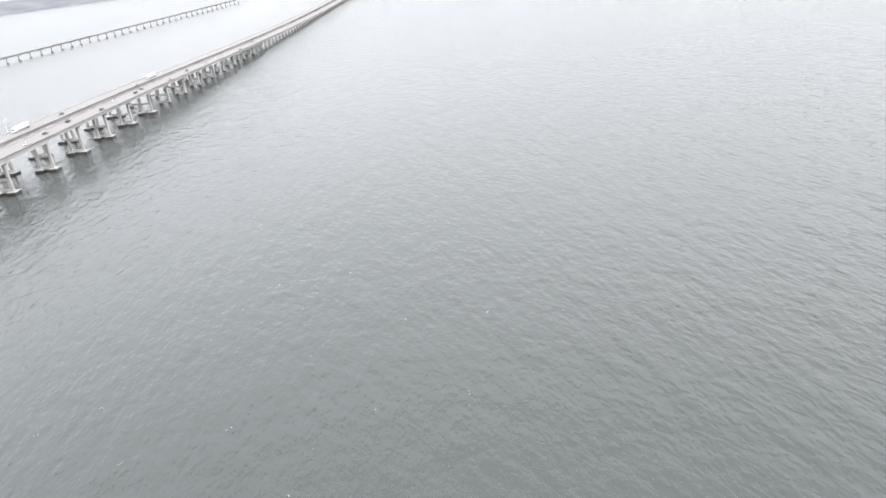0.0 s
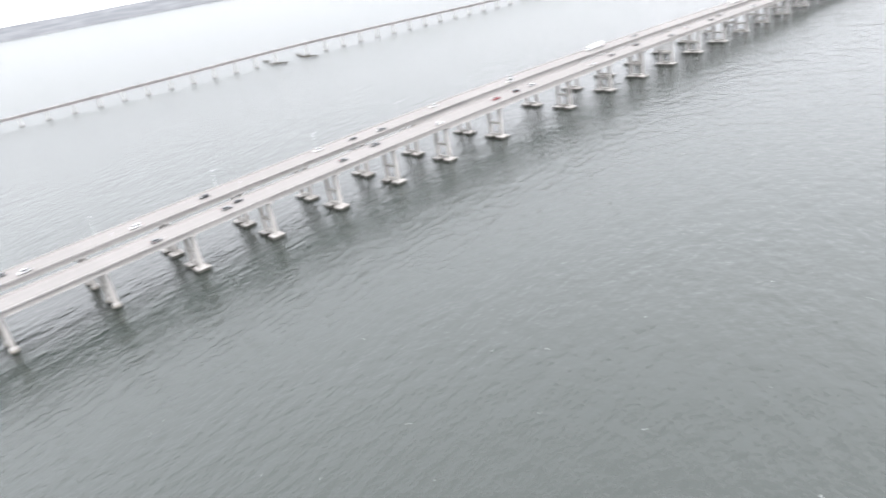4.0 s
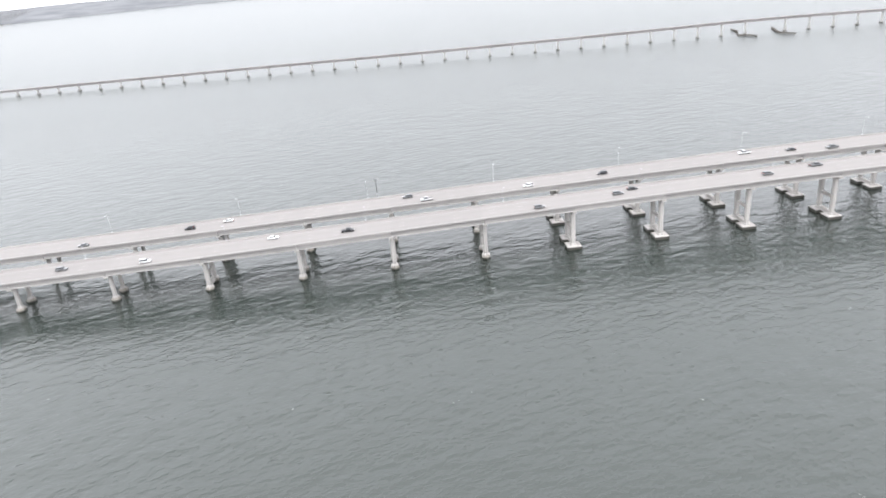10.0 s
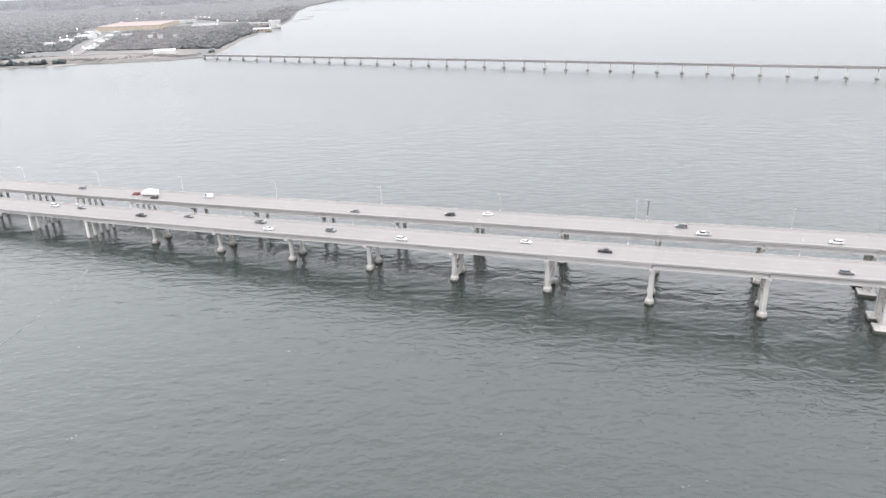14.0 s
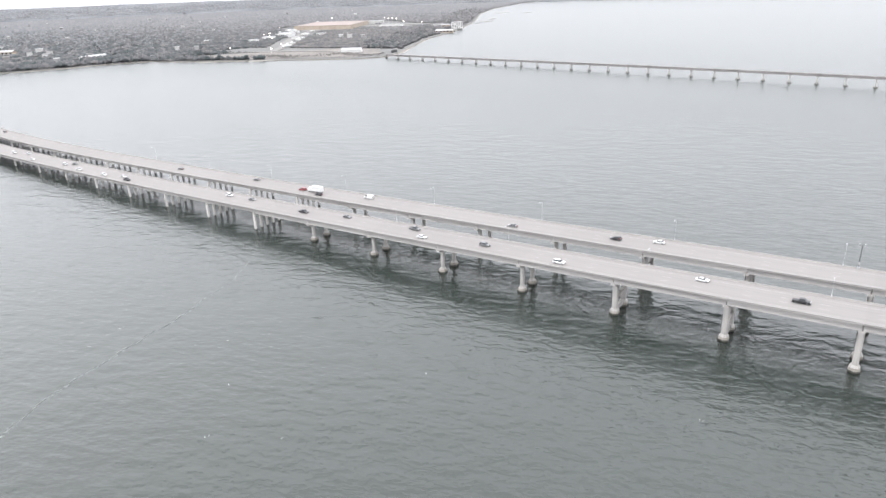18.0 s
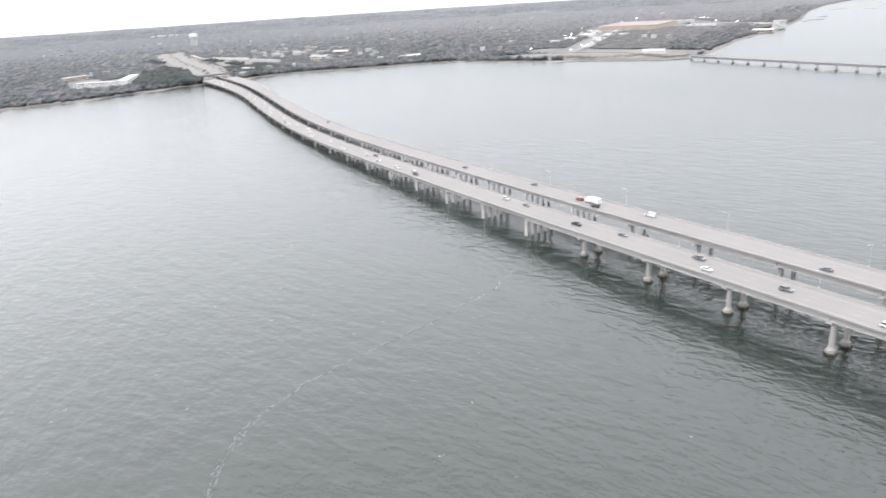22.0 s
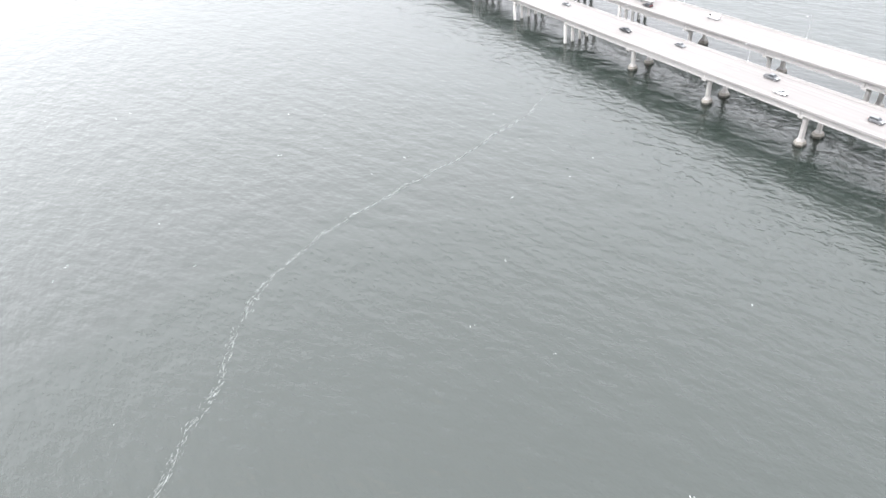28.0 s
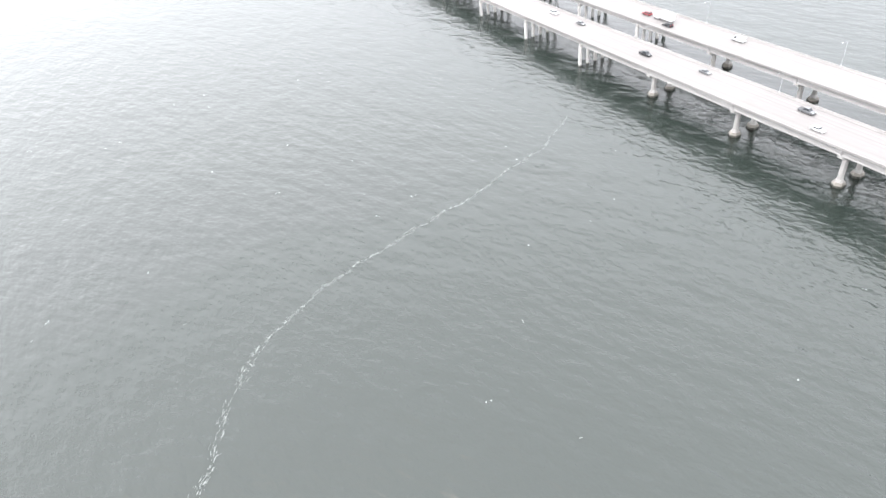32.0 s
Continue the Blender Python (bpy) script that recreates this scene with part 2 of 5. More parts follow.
def tube(bm, path, radii, sides=8):
    """A round bar along a path of points."""
    loops = []
    for i, p in enumerate(path):
        p = Vector(p)
        d = (Vector(path[min(i + 1, len(path) - 1)]) - Vector(path[max(i - 1, 0)])).normalized()
        u = d.orthogonal().normalized()
        w = d.cross(u)
        r = radii[i] if isinstance(radii, (list, tuple)) else radii
        loops.append([bm.verts.new(p + r * (math.cos(6.2832 * k / sides) * u + math.sin(6.2832 * k / sides) * w)) for k in range(sides)])
    for lo, hi in zip(loops, loops[1:]):
        best = min(range(sides), key=lambda s: (lo[0].co - hi[s].co).length)
        for k in range(sides):
            bm.faces.new((lo[k], lo[(k + 1) % sides], hi[(best + k + 1) % sides], hi[(best + k) % sides]))
    bm.faces.new(loops[0][::-1])
    bm.faces.new(loops[-1])
    bmesh.ops.recalc_face_normals(bm, faces=bm.faces[:])
    return bm


# ---- plan ----
SPAN, PIER_NUMBERS = 41.5, range(-30, 63)
DECK_WIDTH = 18.1
PROFILE = [(-1300, 7.0), (-600, 6.2), (-400, 6.9), (-290, 8.0), (-144, 10.4), (0, 13.3), (154, 17.2), (290, 20.7), (400, 23.0), (500, 24.2), (578, 24.6),
           (656, 24.2), (756, 22.8), (866, 20.7), (1002, 17.2), (1156, 13.3), (1300, 10.4), (1446, 8.0), (1556, 6.9), (1756, 6.2), (5000, 6.2)]
BEND = [(-1400, 88), (-1100, 87), (-1000, 85), (-900, 79), (-800, 68), (-700, 53), (-600, 38), (-500, 25), (-400, 16), (-300, 11), (-200, 8.5), (-100, 6.5), (0, 6.1), (150, 6.1), (250, 6.6), (332, 7.9), (420, 8.8), (500, 9.6), (600, 9.3), (700, 8.6), (900, 8.5), (5000, 8.5)]
GAP = [(-1400, 40), (-1200, 42), (-1000, 38), (-850, 30.5), (-500, 30), (-300, 31.5), (-100, 32.5), (150, 32.5), (300, 31.6), (450, 30.6), (5000, 30.5)]


def eased(table, x):
    """Smooth curve through a table of (x, value)."""
    xs, vs = [p[0] for p in table], [p[1] for p in table]
    m = [(vs[min(i + 1, len(xs) - 1)] - vs[max(i - 1, 0)]) / (xs[min(i + 1, len(xs) - 1)] - xs[max(i - 1, 0)]) for i in range(len(xs))]
    for i in range(len(xs) - 1):
        if x <= xs[i + 1] or i == len(xs) - 2:
            h = xs[i + 1] - xs[i]
            s = min(max((x - xs[i]) / h, 0), 1)
            return ((1 + 2 * s) * (1 - s) ** 2 * vs[i] + s * (1 - s) ** 2 * h * m[i] + s * s * (3 - 2 * s) * vs[i + 1] + s * s * (s - 1) * h * m[i + 1])


def pier_x(k):
    """Where the pier of that number stands along the bridge; the channel spans are longer."""
    if k <= 12:
        return SPAN * k if k < 8 else 330.8 + 40.7 * (k - 8)
    return {13: 540.1, 14: 609.7}.get(k, 657.0 + (k - 15) * SPAN)


def on_bridge(k_or_x, twin, lateral=0.0, rise=0.0, is_pier=True):
    """The pose of a place on a bridge: x along it, y across it, z from its barrier's top."""
    x = pier_x(k_or_x) if is_pier else k_or_x
    line = lambda q: eased(BEND, q) + (eased(GAP, q) if twin else 0)
    slope = (line(x + 5) - line(x - 5)) / 10
    y = line(x)
    turn = math.atan(slope)
    return pose(x - math.sin(turn) * lateral, y + math.cos(turn) * lateral, eased(PROFILE, x) + rise, 0, 0, math.degrees(turn))


# ---- water and land ----
def flat_sheet(name, outline, z, mat):
    bm = bmesh.new()
    bm.faces.new([bm.verts.new((x, y, z)) for x, y in outline])
    bmesh.ops.recalc_face_normals(bm, faces=bm.faces[:])
    return new(name, mesh_of(name, bm, mat))


water = flat_sheet("water", [(-6000, -6000), (7000, -6000), (7000, 6500), (-6000, 6500)], 0, WATER)
tagged(water, "choppy grey-green bay water under an overcast sky", "water", kind="structure")
GROUND = material("winter ground and scrub", (0.125, 0.125, 0.122), 0.95, spots=[
    (0.006, ONE, (0.105, 0.108, 0.105), 0.4, 0.6), (0.03, ONE, (0.155, 0.148, 0.14), 0.55, 0.75), (0.3, ONE, (0.1, 0.1, 0.097), 0.5, 0.8)], bump=[(0.4, ONE, 0.6, 0.4)])
SAND = material("pale shore sand", (0.24, 0.218, 0.195), 0.95, spots=[(0.05, ONE, (0.18, 0.165, 0.148), 0.45, 0.65), (0.6, ONE, (0.3, 0.276, 0.25), 0.5, 0.75)], bump=[(0.8, ONE, 0.5, 0.2)])
COAST = [(-1040, -900), (-1050, -600), (-1065, -276), (-1063, -121), (-1095, -20), (-1118, 67), (-1140, 165), (-1155, 220), (-1150, 273), (-1130, 318), (-1095, 362), (-1072, 414),
         (-1058, 469), (-1035, 522), (-1007, 567), (-928, 584), (-874, 613), (-812, 640), (-755, 672), (-689, 700), (-616, 742), (-591, 785), (-613, 862), (-688, 1006), (-757, 1139), (-831, 1337),
         (-875, 1453), (-993, 1707), (-1081, 1876), (-1333, 2315), (-1571, 2817), (-1850, 3659), (-1760, 4216), (-1690, 4800)]
land_outline = COAST + [(-1690, 6400), (-5900, 6400), (-5900, -2500), (-1500, -2500)]
land = flat_sheet("ground", land_outline, 1.2, GROUND)
tagged(land, "flat wooded shore land with brown winter scrub", "ground", kind="structure")


def band_along(points, inner, outer, z0, z1):
    """A sloping strip along a line: z0 on its outer side, z1 on its inner side."""
    bm = bmesh.new()
    rows = []
    for i, (x, y) in enumerate(points):
        ax, ay = points[max(i - 1, 0)]
        bx, by = points[min(i + 1, len(points) - 1)]
        d = Vector((bx - ax, by - ay)).normalized()
        nrm = Vector((-d.y, d.x))
        rows.append([bm.verts.new((x + nrm.x * inner, y + nrm.y * inner, z1)), bm.verts.new((x - nrm.x * outer, y - nrm.y * outer, z0))])
    for a, b in zip(rows, rows[1:]):
        bm.faces.new((a[0], a[1], b[1], b[0]))
    bmesh.ops.recalc_face_normals(bm, faces=bm.faces[:])
    return bm


def finer(points, step):
    out = []
    for (x0, y0), (x1, y1) in zip(points, points[1:]):
        k = max(1, int(math.hypot(x1 - x0, y1 - y0) / step))
        for i in range(k):
            w = 4 * noise.noise(Vector((x0 + (x1 - x0) * i / k, y0 + (y1 - y0) * i / k, 0)) * 0.02)
            out.append((x0 + (x1 - x0) * i / k + w, y0 + (y1 - y0) * i / k + w))
    return out + [points[-1]]


shore = new("shore", mesh_of("shore", band_along(finer(COAST, 15), 6, 4, -0.3, 1.35), SAND))
tagged(shore, "narrow pale sand beach along the wooded shore", "beach", kind="structure")

# ---- bridges ----
def pier_kind(k):
    d = k if k <= 13 else 27 - k
    return "bent" if d < 0 else "single" if d < 4 else "tied" if d < 8 else "pads"


W = DECK_WIDTH / 2
SLAB, GIRDER_DEPTH = 0.22, 2.1


def deck_mesh():
    bm = bmesh.new()
    extrude_profile(bm, [(-W, -0.82), (-W, -0.82 - SLAB), (W, -0.82 - SLAB), (W, -0.82)], 0, 1)
    return mesh_of("deck", bm, DECK)


def barrier_mesh(side):
    bm = bmesh.new()
    pts = [(W, -1.0), (W, 0.0), (W - 0.2, 0.0), (W - 0.27, -0.5), (W - 0.45, -0.74), (W - 0.45, -0.816)]
    extrude_profile(bm, [(side * y, z) for y, z in pts], 0.0006, 0.9994)
    return mesh_of("barrier", bm, BARRIER)


def girder_mesh(depth):
    t = -0.82 - SLAB
    b = t - depth
    bm = bmesh.new()
    extrude_profile(bm, [(-0.6, t - 0.004), (-0.6, t - 0.14), (-0.34, t - 0.3), (-0.34, b + 0.4), (-0.46, b + 0.25), (-0.46, b),
                         (0.46, b), (0.46, b + 0.25), (0.34, b + 0.4), (0.34, t - 0.3), (0.6, t - 0.14), (0.6, t - 0.004)], 0.003, 0.997)
    return mesh_of("girder", bm, GIRDER)


def line_mesh(y, x0, x1):
    bm = bmesh.new()
    box(bm, x0, x1, y - 0.08, y + 0.08, -0.817, -0.812)
    return mesh_of("lane_line", bm, WORNPAINT)


DECK_ME, BARRIER_ME = deck_mesh(), (barrier_mesh(-1), barrier_mesh(1))
GIRDER_ME, GIRDER_DEEP_ME, GIRDER_LOW_ME = girder_mesh(GIRDER_DEPTH), girder_mesh(3.2), girder_mesh(1.35)
EDGE_ME = [line_mesh(-5.9, 0, 1), line_mesh(5.9, 0, 1)]
DASH_ME = [line_mesh(y, 0, 1) for y in (-1.95, 1.95)]
GIRDER_YS = [-7.9, -3.95, 0.0, 3.95, 7.9]


def chord(a, b):
    """A matrix that lays the unit x axis from pose a's place to pose b's, upright."""
    p, q = a.translation, b.translation
    d = q - p
    side = Vector((-d.y, d.x, 0)).normalized()
    up = d.normalized().cross(side)
    m = Matrix((d, side, up)).transposed().to_4x4()
    m.translation = p
    return m


def octagon(r, cx=0, cy=0, sx=1.0, sy=1.0):
    return [(cx + sx * r * math.cos(math.pi / 8 + i * math.pi / 4), cy + sy * r * math.sin(math.pi / 8 + i * math.pi / 4)) for i in range(8)]


def footing_outline(r):
    """A long hexagon, pointed across the bridge."""
    return [(-0.82 * r, -0.55 * r), (0, -1.02 * r), (0.82 * r, -0.55 * r), (0.82 * r, 0.55 * r), (0, 1.02 * r), (-0.82 * r, 0.55 * r)]


def rect(hx, hy, cx=0, cy=0):
    return [(cx - hx, cy - hy), (cx + hx, cy - hy), (cx + hx, cy + hy), (cx - hx, cy + hy)]


SHARED = {}


def shared(key, make):
    if key not in SHARED:
        SHARED[key] = make()
    return SHARED[key]


def column_mesh(height, r):
    bm = bmesh.new()
    k = r * 0.42
    sides = [(-r, -r + k), (-r + k, -r), (r - k, -r), (r, -r + k), (r, r - k), (r - k, r), (-r + k, r), (-r, r - k)]
    prism(bm, [(1.6 * x, 1.6 * y) for x, y in sides], -0.02, 0.9, 1 / 1.57)
    prism(bm, sides, 0.8, height)
    return mesh_of("column", bm, PIER)


def cap_mesh(half, depth):
    bm = bmesh.new()
    extrude_profile(bm, [(-half, 0), (half, 0), (half, -depth * 0.55), (half - 1.6, -depth), (-half + 1.6, -depth), (-half, -depth * 0.55)], -0.95, 0.95)
    return mesh_of("cap_beam", bm, PIER)


def widening(k):
    """The approach carries extra lanes towards the shore."""
    return 1 + 0.5 * min(max((-860 - pier_x(k)) / 220, 0), 1)


def build_pier(bridge, k, twin):
    kind = pier_kind(k)
    base = on_bridge(k, twin)
    top = base.translation.z - 0.82 - SLAB - (3.2 if k in (13, 14) else 1.35 if k < 0 else GIRDER_DEPTH)
    foot = base.copy()
    foot.translation.z = 0
    pier = part("pier", None, None, bridge, at=foot)
    up = lambda x, y, z: Matrix.Translation((x, y, z))
    if kind == "bent":
        if k > 27:  # plainer low trestle on the open side, with a bent under each half span
            for shift in (0, SPAN / 2):
                part("cap_beam", shared(("lowcap",), lambda: mesh_of("cap_beam", box(bmesh.new(), -0.6, 0.6, -9.1, 9.1, -1.0, 0, 0.06), PIER)), PIER, pier, at=up(shift, 0, top))
                for y in (-8.5, -2.8, 2.8, 8.5):
                    h = round(top - 1.0, 1)
                    part("bent_column", shared(("lowpile", h), lambda: mesh_of("bent_column", prism(bmesh.new(), rect(0.6, 0.6), -2, h), BENTPIER)), BENTPIER, pier, at=up(shift, y, 0))
            return
        wide = widening(k)
        part("cap_beam", shared(("bentcap",), lambda: mesh_of("cap_beam", box(bmesh.new(), -0.6, 0.6, -9.1, 9.1, -1.0, 0, 0.06), PIER)), PIER, pier, at=up(0, 0, top) @ Matrix.Diagonal((1, wide, 1, 1)))
        for y in (-8.6, -4.3, 0.0, 4.3, 8.6):
            h = round(top - 1.0, 2)
            part("bent_column", shared(("pile", h), lambda: mesh_of("bent_column", prism(bmesh.new(), rect(0.52, 0.52), 0.45, h), BENTPIER)), BENTPIER, pier, at=up(0, y * wide, 0))
            part("column_sleeve", shared(("pilefoot",), lambda: mesh_of("column_sleeve", prism(bmesh.new(), rect(0.55, 0.55), -3, 0.45, 0.98), RAILBASE)), RAILBASE, pier, "darker column sleeve at the waterline", at=up(0, y * wide, 0))
        return
    spread = 4.6 if kind != "pads" else 4.9
    r = 0.82 if kind == "single" else 1.05
    cap = 1.5
    part("cap_beam", shared(("cap",), lambda: cap_mesh(8.4, 1.5)), PIER, pier, at=up(0, 0, top))
    foot_top = {"single": 1.7, "tied": 1.7, "pads": 1.6}[kind]
    for s in (-1, 1):
        h = round(top - cap - foot_top, 2)
        part("column", shared(("col", h, r), lambda: column_mesh(h, r)), PIER, pier, at=up(0, s * spread, foot_top))
        if kind in ("single", "tied"):
            part("footing", shared(("octfoot",), lambda: mesh_of("footing", prism(bmesh.new(), footing_outline(2.2), 0.75, 1.7, 0.86, 0.3), FOOTING)), FOOTING, pier, at=up(0, s * spread, foot_top - 1.7))
            part("tide_band", shared(("octtide",), lambda: mesh_of("tide_band", prism(bmesh.new(), footing_outline(2.24), -3, 0.75), TIDE)), TIDE, pier, "dark algae-stained waterline", at=up(0, s * spread, foot_top - 1.7))
        else:
            part("footing", shared(("padfoot",), lambda: mesh_of("footing", prism(bmesh.new(), rect(3.3, 3.1), 1.2, 1.6, 0.99, 0.2), PIER)), PIER, pier, at=up(0, s * spread, 0))
            part("tide_band", shared(("padtide",), lambda: mesh_of("tide_band", prism(bmesh.new(), rect(3.28, 3.08), -3, 1.2), TIDE)), TIDE, pier, "dark algae-stained waterline", at=up(0, s * spread, 0))
    if kind in ("tied", "pads"):
        part("tie_wall", shared(("wall", kind), lambda: mesh_of("tie_wall", box(bmesh.new(), -0.6, 0.6, -spread + 1, spread - 1, 0.9, foot_top + 1.3, 0.08), PIER)), PIER, pier)
        z = foot_top + 0.47 * (top - cap - foot_top)
        part("strut", shared(("strut", kind), lambda: mesh_of("strut", box(bmesh.new(), -0.55, 0.55, -spread + 0.9, spread - 0.9, -0.7, 0.7, 0.06), PIER)), PIER, pier, at=up(0, 0, z))


def build_bridge(twin):
    bridge = new("highway_bridge")
    ks = list(PIER_NUMBERS)
    for k, k2 in zip(ks, ks[1:]):
        m = chord(on_bridge(k, twin), on_bridge(k2, twin)) @ Matrix.Diagonal((1, widening(k), 1, 1))
        length = pier_x(k2) - pier_x(k)
        span = part("deck_span", DECK_ME, DECK, bridge, at=m)
        for me in BARRIER_ME:
            part("barrier", me, BARRIER, span)
        deep = k in (12, 13, 14)
        for y in GIRDER_YS:
            part("girder", GIRDER_DEEP_ME if deep else GIRDER_LOW_ME if k < -1 else GIRDER_ME, GIRDER, span, at=Matrix.Translation((0, y, 0)))
        if k < 26:
            for me in EDGE_ME:
                part("edge_line", me, WORNPAINT, span)
            step = 12.2 / length
            for me in DASH_ME:
                for i in range(int(1 / step)):
                    part("lane_line", me, WORNPAINT, span, at=Matrix.Translation(((i + 0.3) * step, 0, 0)) @ Matrix.Diagonal((3.05 / length, 1, 1, 1)))
    for k in ks:
        build_pier(bridge, k, twin)
    return bridge


near_bridge = tagged(build_bridge(False), "long pale concrete highway viaduct on paired columns in the bay", "bridge", "twin highway bridges")
far_bridge = tagged(build_bridge(True), "second pale concrete highway viaduct parallel to its twin", "bridge", "twin highway bridges")

# ---- railway trestle ----
def rail_y(x):
    return 702 - 0.119 * x


RAIL_PROFILE = [(-700, 6.3), (-577, 6.6), (-444, 7.6), (-200, 9.6), (54, 11.4), (330, 12.8), (560, 15.2), (740, 17.6), (900, 16.2), (1150, 13), (1500, 11.5), (3000, 11.5)]


def build_rail_bridge():
    bridge = new("railway_bridge")
    turn = math.degrees(math.atan(-0.119))
    bm = bmesh.new()
    extrude_profile(bm, [(-2.4, 0), (-2.4, 0.5), (-2.1, 0.5), (-2.1, 0.2), (2.1, 0.2), (2.1, 0.5), (2.4, 0.5), (2.4, 0), (1.8, -0.25), (1.8, -2.7), (-1.8, -2.7), (-1.8, -0.25)], 0.002, 0.998)
    span = mesh_of("rail_span", bm, RAILDECK)
    bm = bmesh.new()
    prism(bm, rect(0.7, 1.2), 1.0, 9.2, 0.9)
    box(bm, -1.0, 1.0, -2.2, 2.2, 9.2, 10.0, 0.08)
    stem = mesh_of("pier_stem", bm, RAILPIER)
    base = mesh_of("pier_base", prism(bmesh.new(), octagon(2.7, sx=1.0, sy=1.15), -3, 1.3, 0.96, 0.3), RAILBASE)
    for i in range(100):
        place = lambda j: -577 + 30.05 * j + (20 if j > 43 else 0)
        x = place(i)
        m = pose(x, rail_y(x), 0, 0, 0, turn)
        top, after = eased(RAIL_PROFILE, x), eased(RAIL_PROFILE, place(i + 1))
        lay = chord(m @ Matrix.Translation((0, 0, top)), pose(place(i + 1), rail_y(place(i + 1)), after))
        part("rail_span", span, RAILDECK, bridge, at=lay)
        part("pier_stem", stem, RAILPIER, bridge, at=m @ Matrix.Diagonal((1, 1, (top - 2.7) / 10, 1)))
        part("pier_base", base, RAILBASE, bridge, "dark tide-stained pier base", at=m)
    return bridge


tagged(build_rail_bridge(), "old grey single-track railway trestle on solid piers", "bridge")

# ---- far horizon: hazy low land right round the bay ----
def horizon_backdrop():
    m = bpy.data.materials.new("distant woods with haze in the colour")
    m.use_nodes = True
    n, l = m.node_tree.nodes, m.node_tree.links
    b = n["Principled BSDF"]
    b.inputs["Roughness"].default_value = 1.0
    b.inputs["Specular IOR Level"].default_value = 0.0
    tc = n.new("ShaderNodeTexCoord")
    mp = n.new("ShaderNodeMapping")
    mp.inputs["Scale"].default_value = (0.008, 0.008, 0.06)
    tx = n.new("ShaderNodeTexNoise")
    tx.inputs["Scale"].default_value, tx.inputs["Detail"].default_value = 1.0, 6
    l.new(tc.outputs["Object"], mp.inputs["Vector"])
    l.new(mp.outputs["Vector"], tx.inputs["Vector"])
    # distance haze is mixed into both colours of this ramp
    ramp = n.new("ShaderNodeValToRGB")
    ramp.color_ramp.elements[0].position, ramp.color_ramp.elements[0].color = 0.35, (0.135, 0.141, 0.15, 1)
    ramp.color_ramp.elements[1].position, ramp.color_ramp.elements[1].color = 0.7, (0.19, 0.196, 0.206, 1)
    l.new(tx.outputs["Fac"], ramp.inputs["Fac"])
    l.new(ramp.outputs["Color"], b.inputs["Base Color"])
    bm = bmesh.new()
    rows = []
    for i in range(241):
        a = radians(360 * i / 240)
        d = Vector((math.cos(a), math.sin(a)))
        top = 68 + 4 * noise.noise(Vector((i * 0.35, 0, 3))) + 3 * noise.noise(Vector((i * 1.3, 5, 0)))
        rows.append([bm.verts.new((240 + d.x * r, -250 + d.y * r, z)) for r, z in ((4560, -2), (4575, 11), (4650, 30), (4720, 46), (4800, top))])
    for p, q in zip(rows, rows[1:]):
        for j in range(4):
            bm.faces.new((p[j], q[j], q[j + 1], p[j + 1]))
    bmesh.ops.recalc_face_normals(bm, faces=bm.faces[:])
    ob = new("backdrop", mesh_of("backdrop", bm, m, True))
    return tagged(ob, "hazy grey wooded land along the horizon", "distant land", kind="structure")


horizon_backdrop()

# ---- land: roads, clearings, woods ----
ASPHALT = material("pale worn highway paving", (0.165, 0.16, 0.153), 0.9, spots=[(0.08, (0.4, 1, 1), (0.12, 0.117, 0.111), 0.45, 0.7), (0.8, ONE, (0.17, 0.165, 0.157), 0.5, 0.8)])
VERGE = material("dry winter grass verge", (0.165, 0.155, 0.142), 0.95, spots=[(0.03, ONE, (0.12, 0.114, 0.105), 0.4, 0.65), (0.3, ONE, (0.19, 0.178, 0.162), 0.5, 0.75)])


SANDFLAT = material("trodden grey-beige sand flat", (0.165, 0.152, 0.14), 0.95, spots=[(0.02, (0.5, 1, 1), (0.12, 0.112, 0.103), 0.42, 0.6), (0.2, ONE, (0.2, 0.186, 0.172), 0.5, 0.75)])


def strip(name, points, width, z, mat, label, category):
    bm = bmesh.new()
    rows = []
    for i, (x, y) in enumerate(points):
        a, b = points[max(i - 1, 0)], points[min(i + 1, len(points) - 1)]
        d = Vector((b[0] - a[0], b[1] - a[1])).normalized()
        w = width / 2
        rows.append([bm.verts.new((x - d.y * w, y + d.x * w, z)), bm.verts.new((x + d.y * w, y - d.x * w, z)),
                     bm.verts.new((x - d.y * w, y + d.x * w, z - 2.5)), bm.verts.new((x + d.y * w, y - d.x * w, z - 2.5))])
    for p, q in zip(rows, rows[1:]):
        for i, j in ((0, 1), (1, 3), (2, 0)):
            bm.faces.new((p[i], p[j], q[j], q[i]))
    bmesh.ops.recalc_face_normals(bm, faces=bm.faces[:])
    return tagged(new(name, mesh_of(name, bm, mat)), label, category, kind="structure")


strip("verge", [(-1215, 110), (-1330, 130), (-1420, 142), (-1600, 155), (-1830, 172), (-2150, 206), (-2350, 248)], 108, 3.2, VERGE, "dry grass verges beside the highway approach", "verge")
strip("road", [(-1225, 87), (-1330, 108), (-1420, 120), (-1600, 135), (-1830, 150), (-2150, 180), (-2320, 212)], 30, 3.9, ASPHALT, "pale concrete highway lanes running inland", "road")
strip("road", [(-1225, 129), (-1330, 150), (-1420, 160), (-1600, 174), (-1830, 193), (-2150, 232), (-2380, 284)], 28, 3.9, ASPHALT, "pale concrete highway lanes running inland", "road")
strip("road", [(-1150, 640), (-1050, 690), (-930, 765), (-850, 810), (-760, 826), (-650, 800)], 12, 2.6, ASPHALT, "pale shore road near the railway", "road")
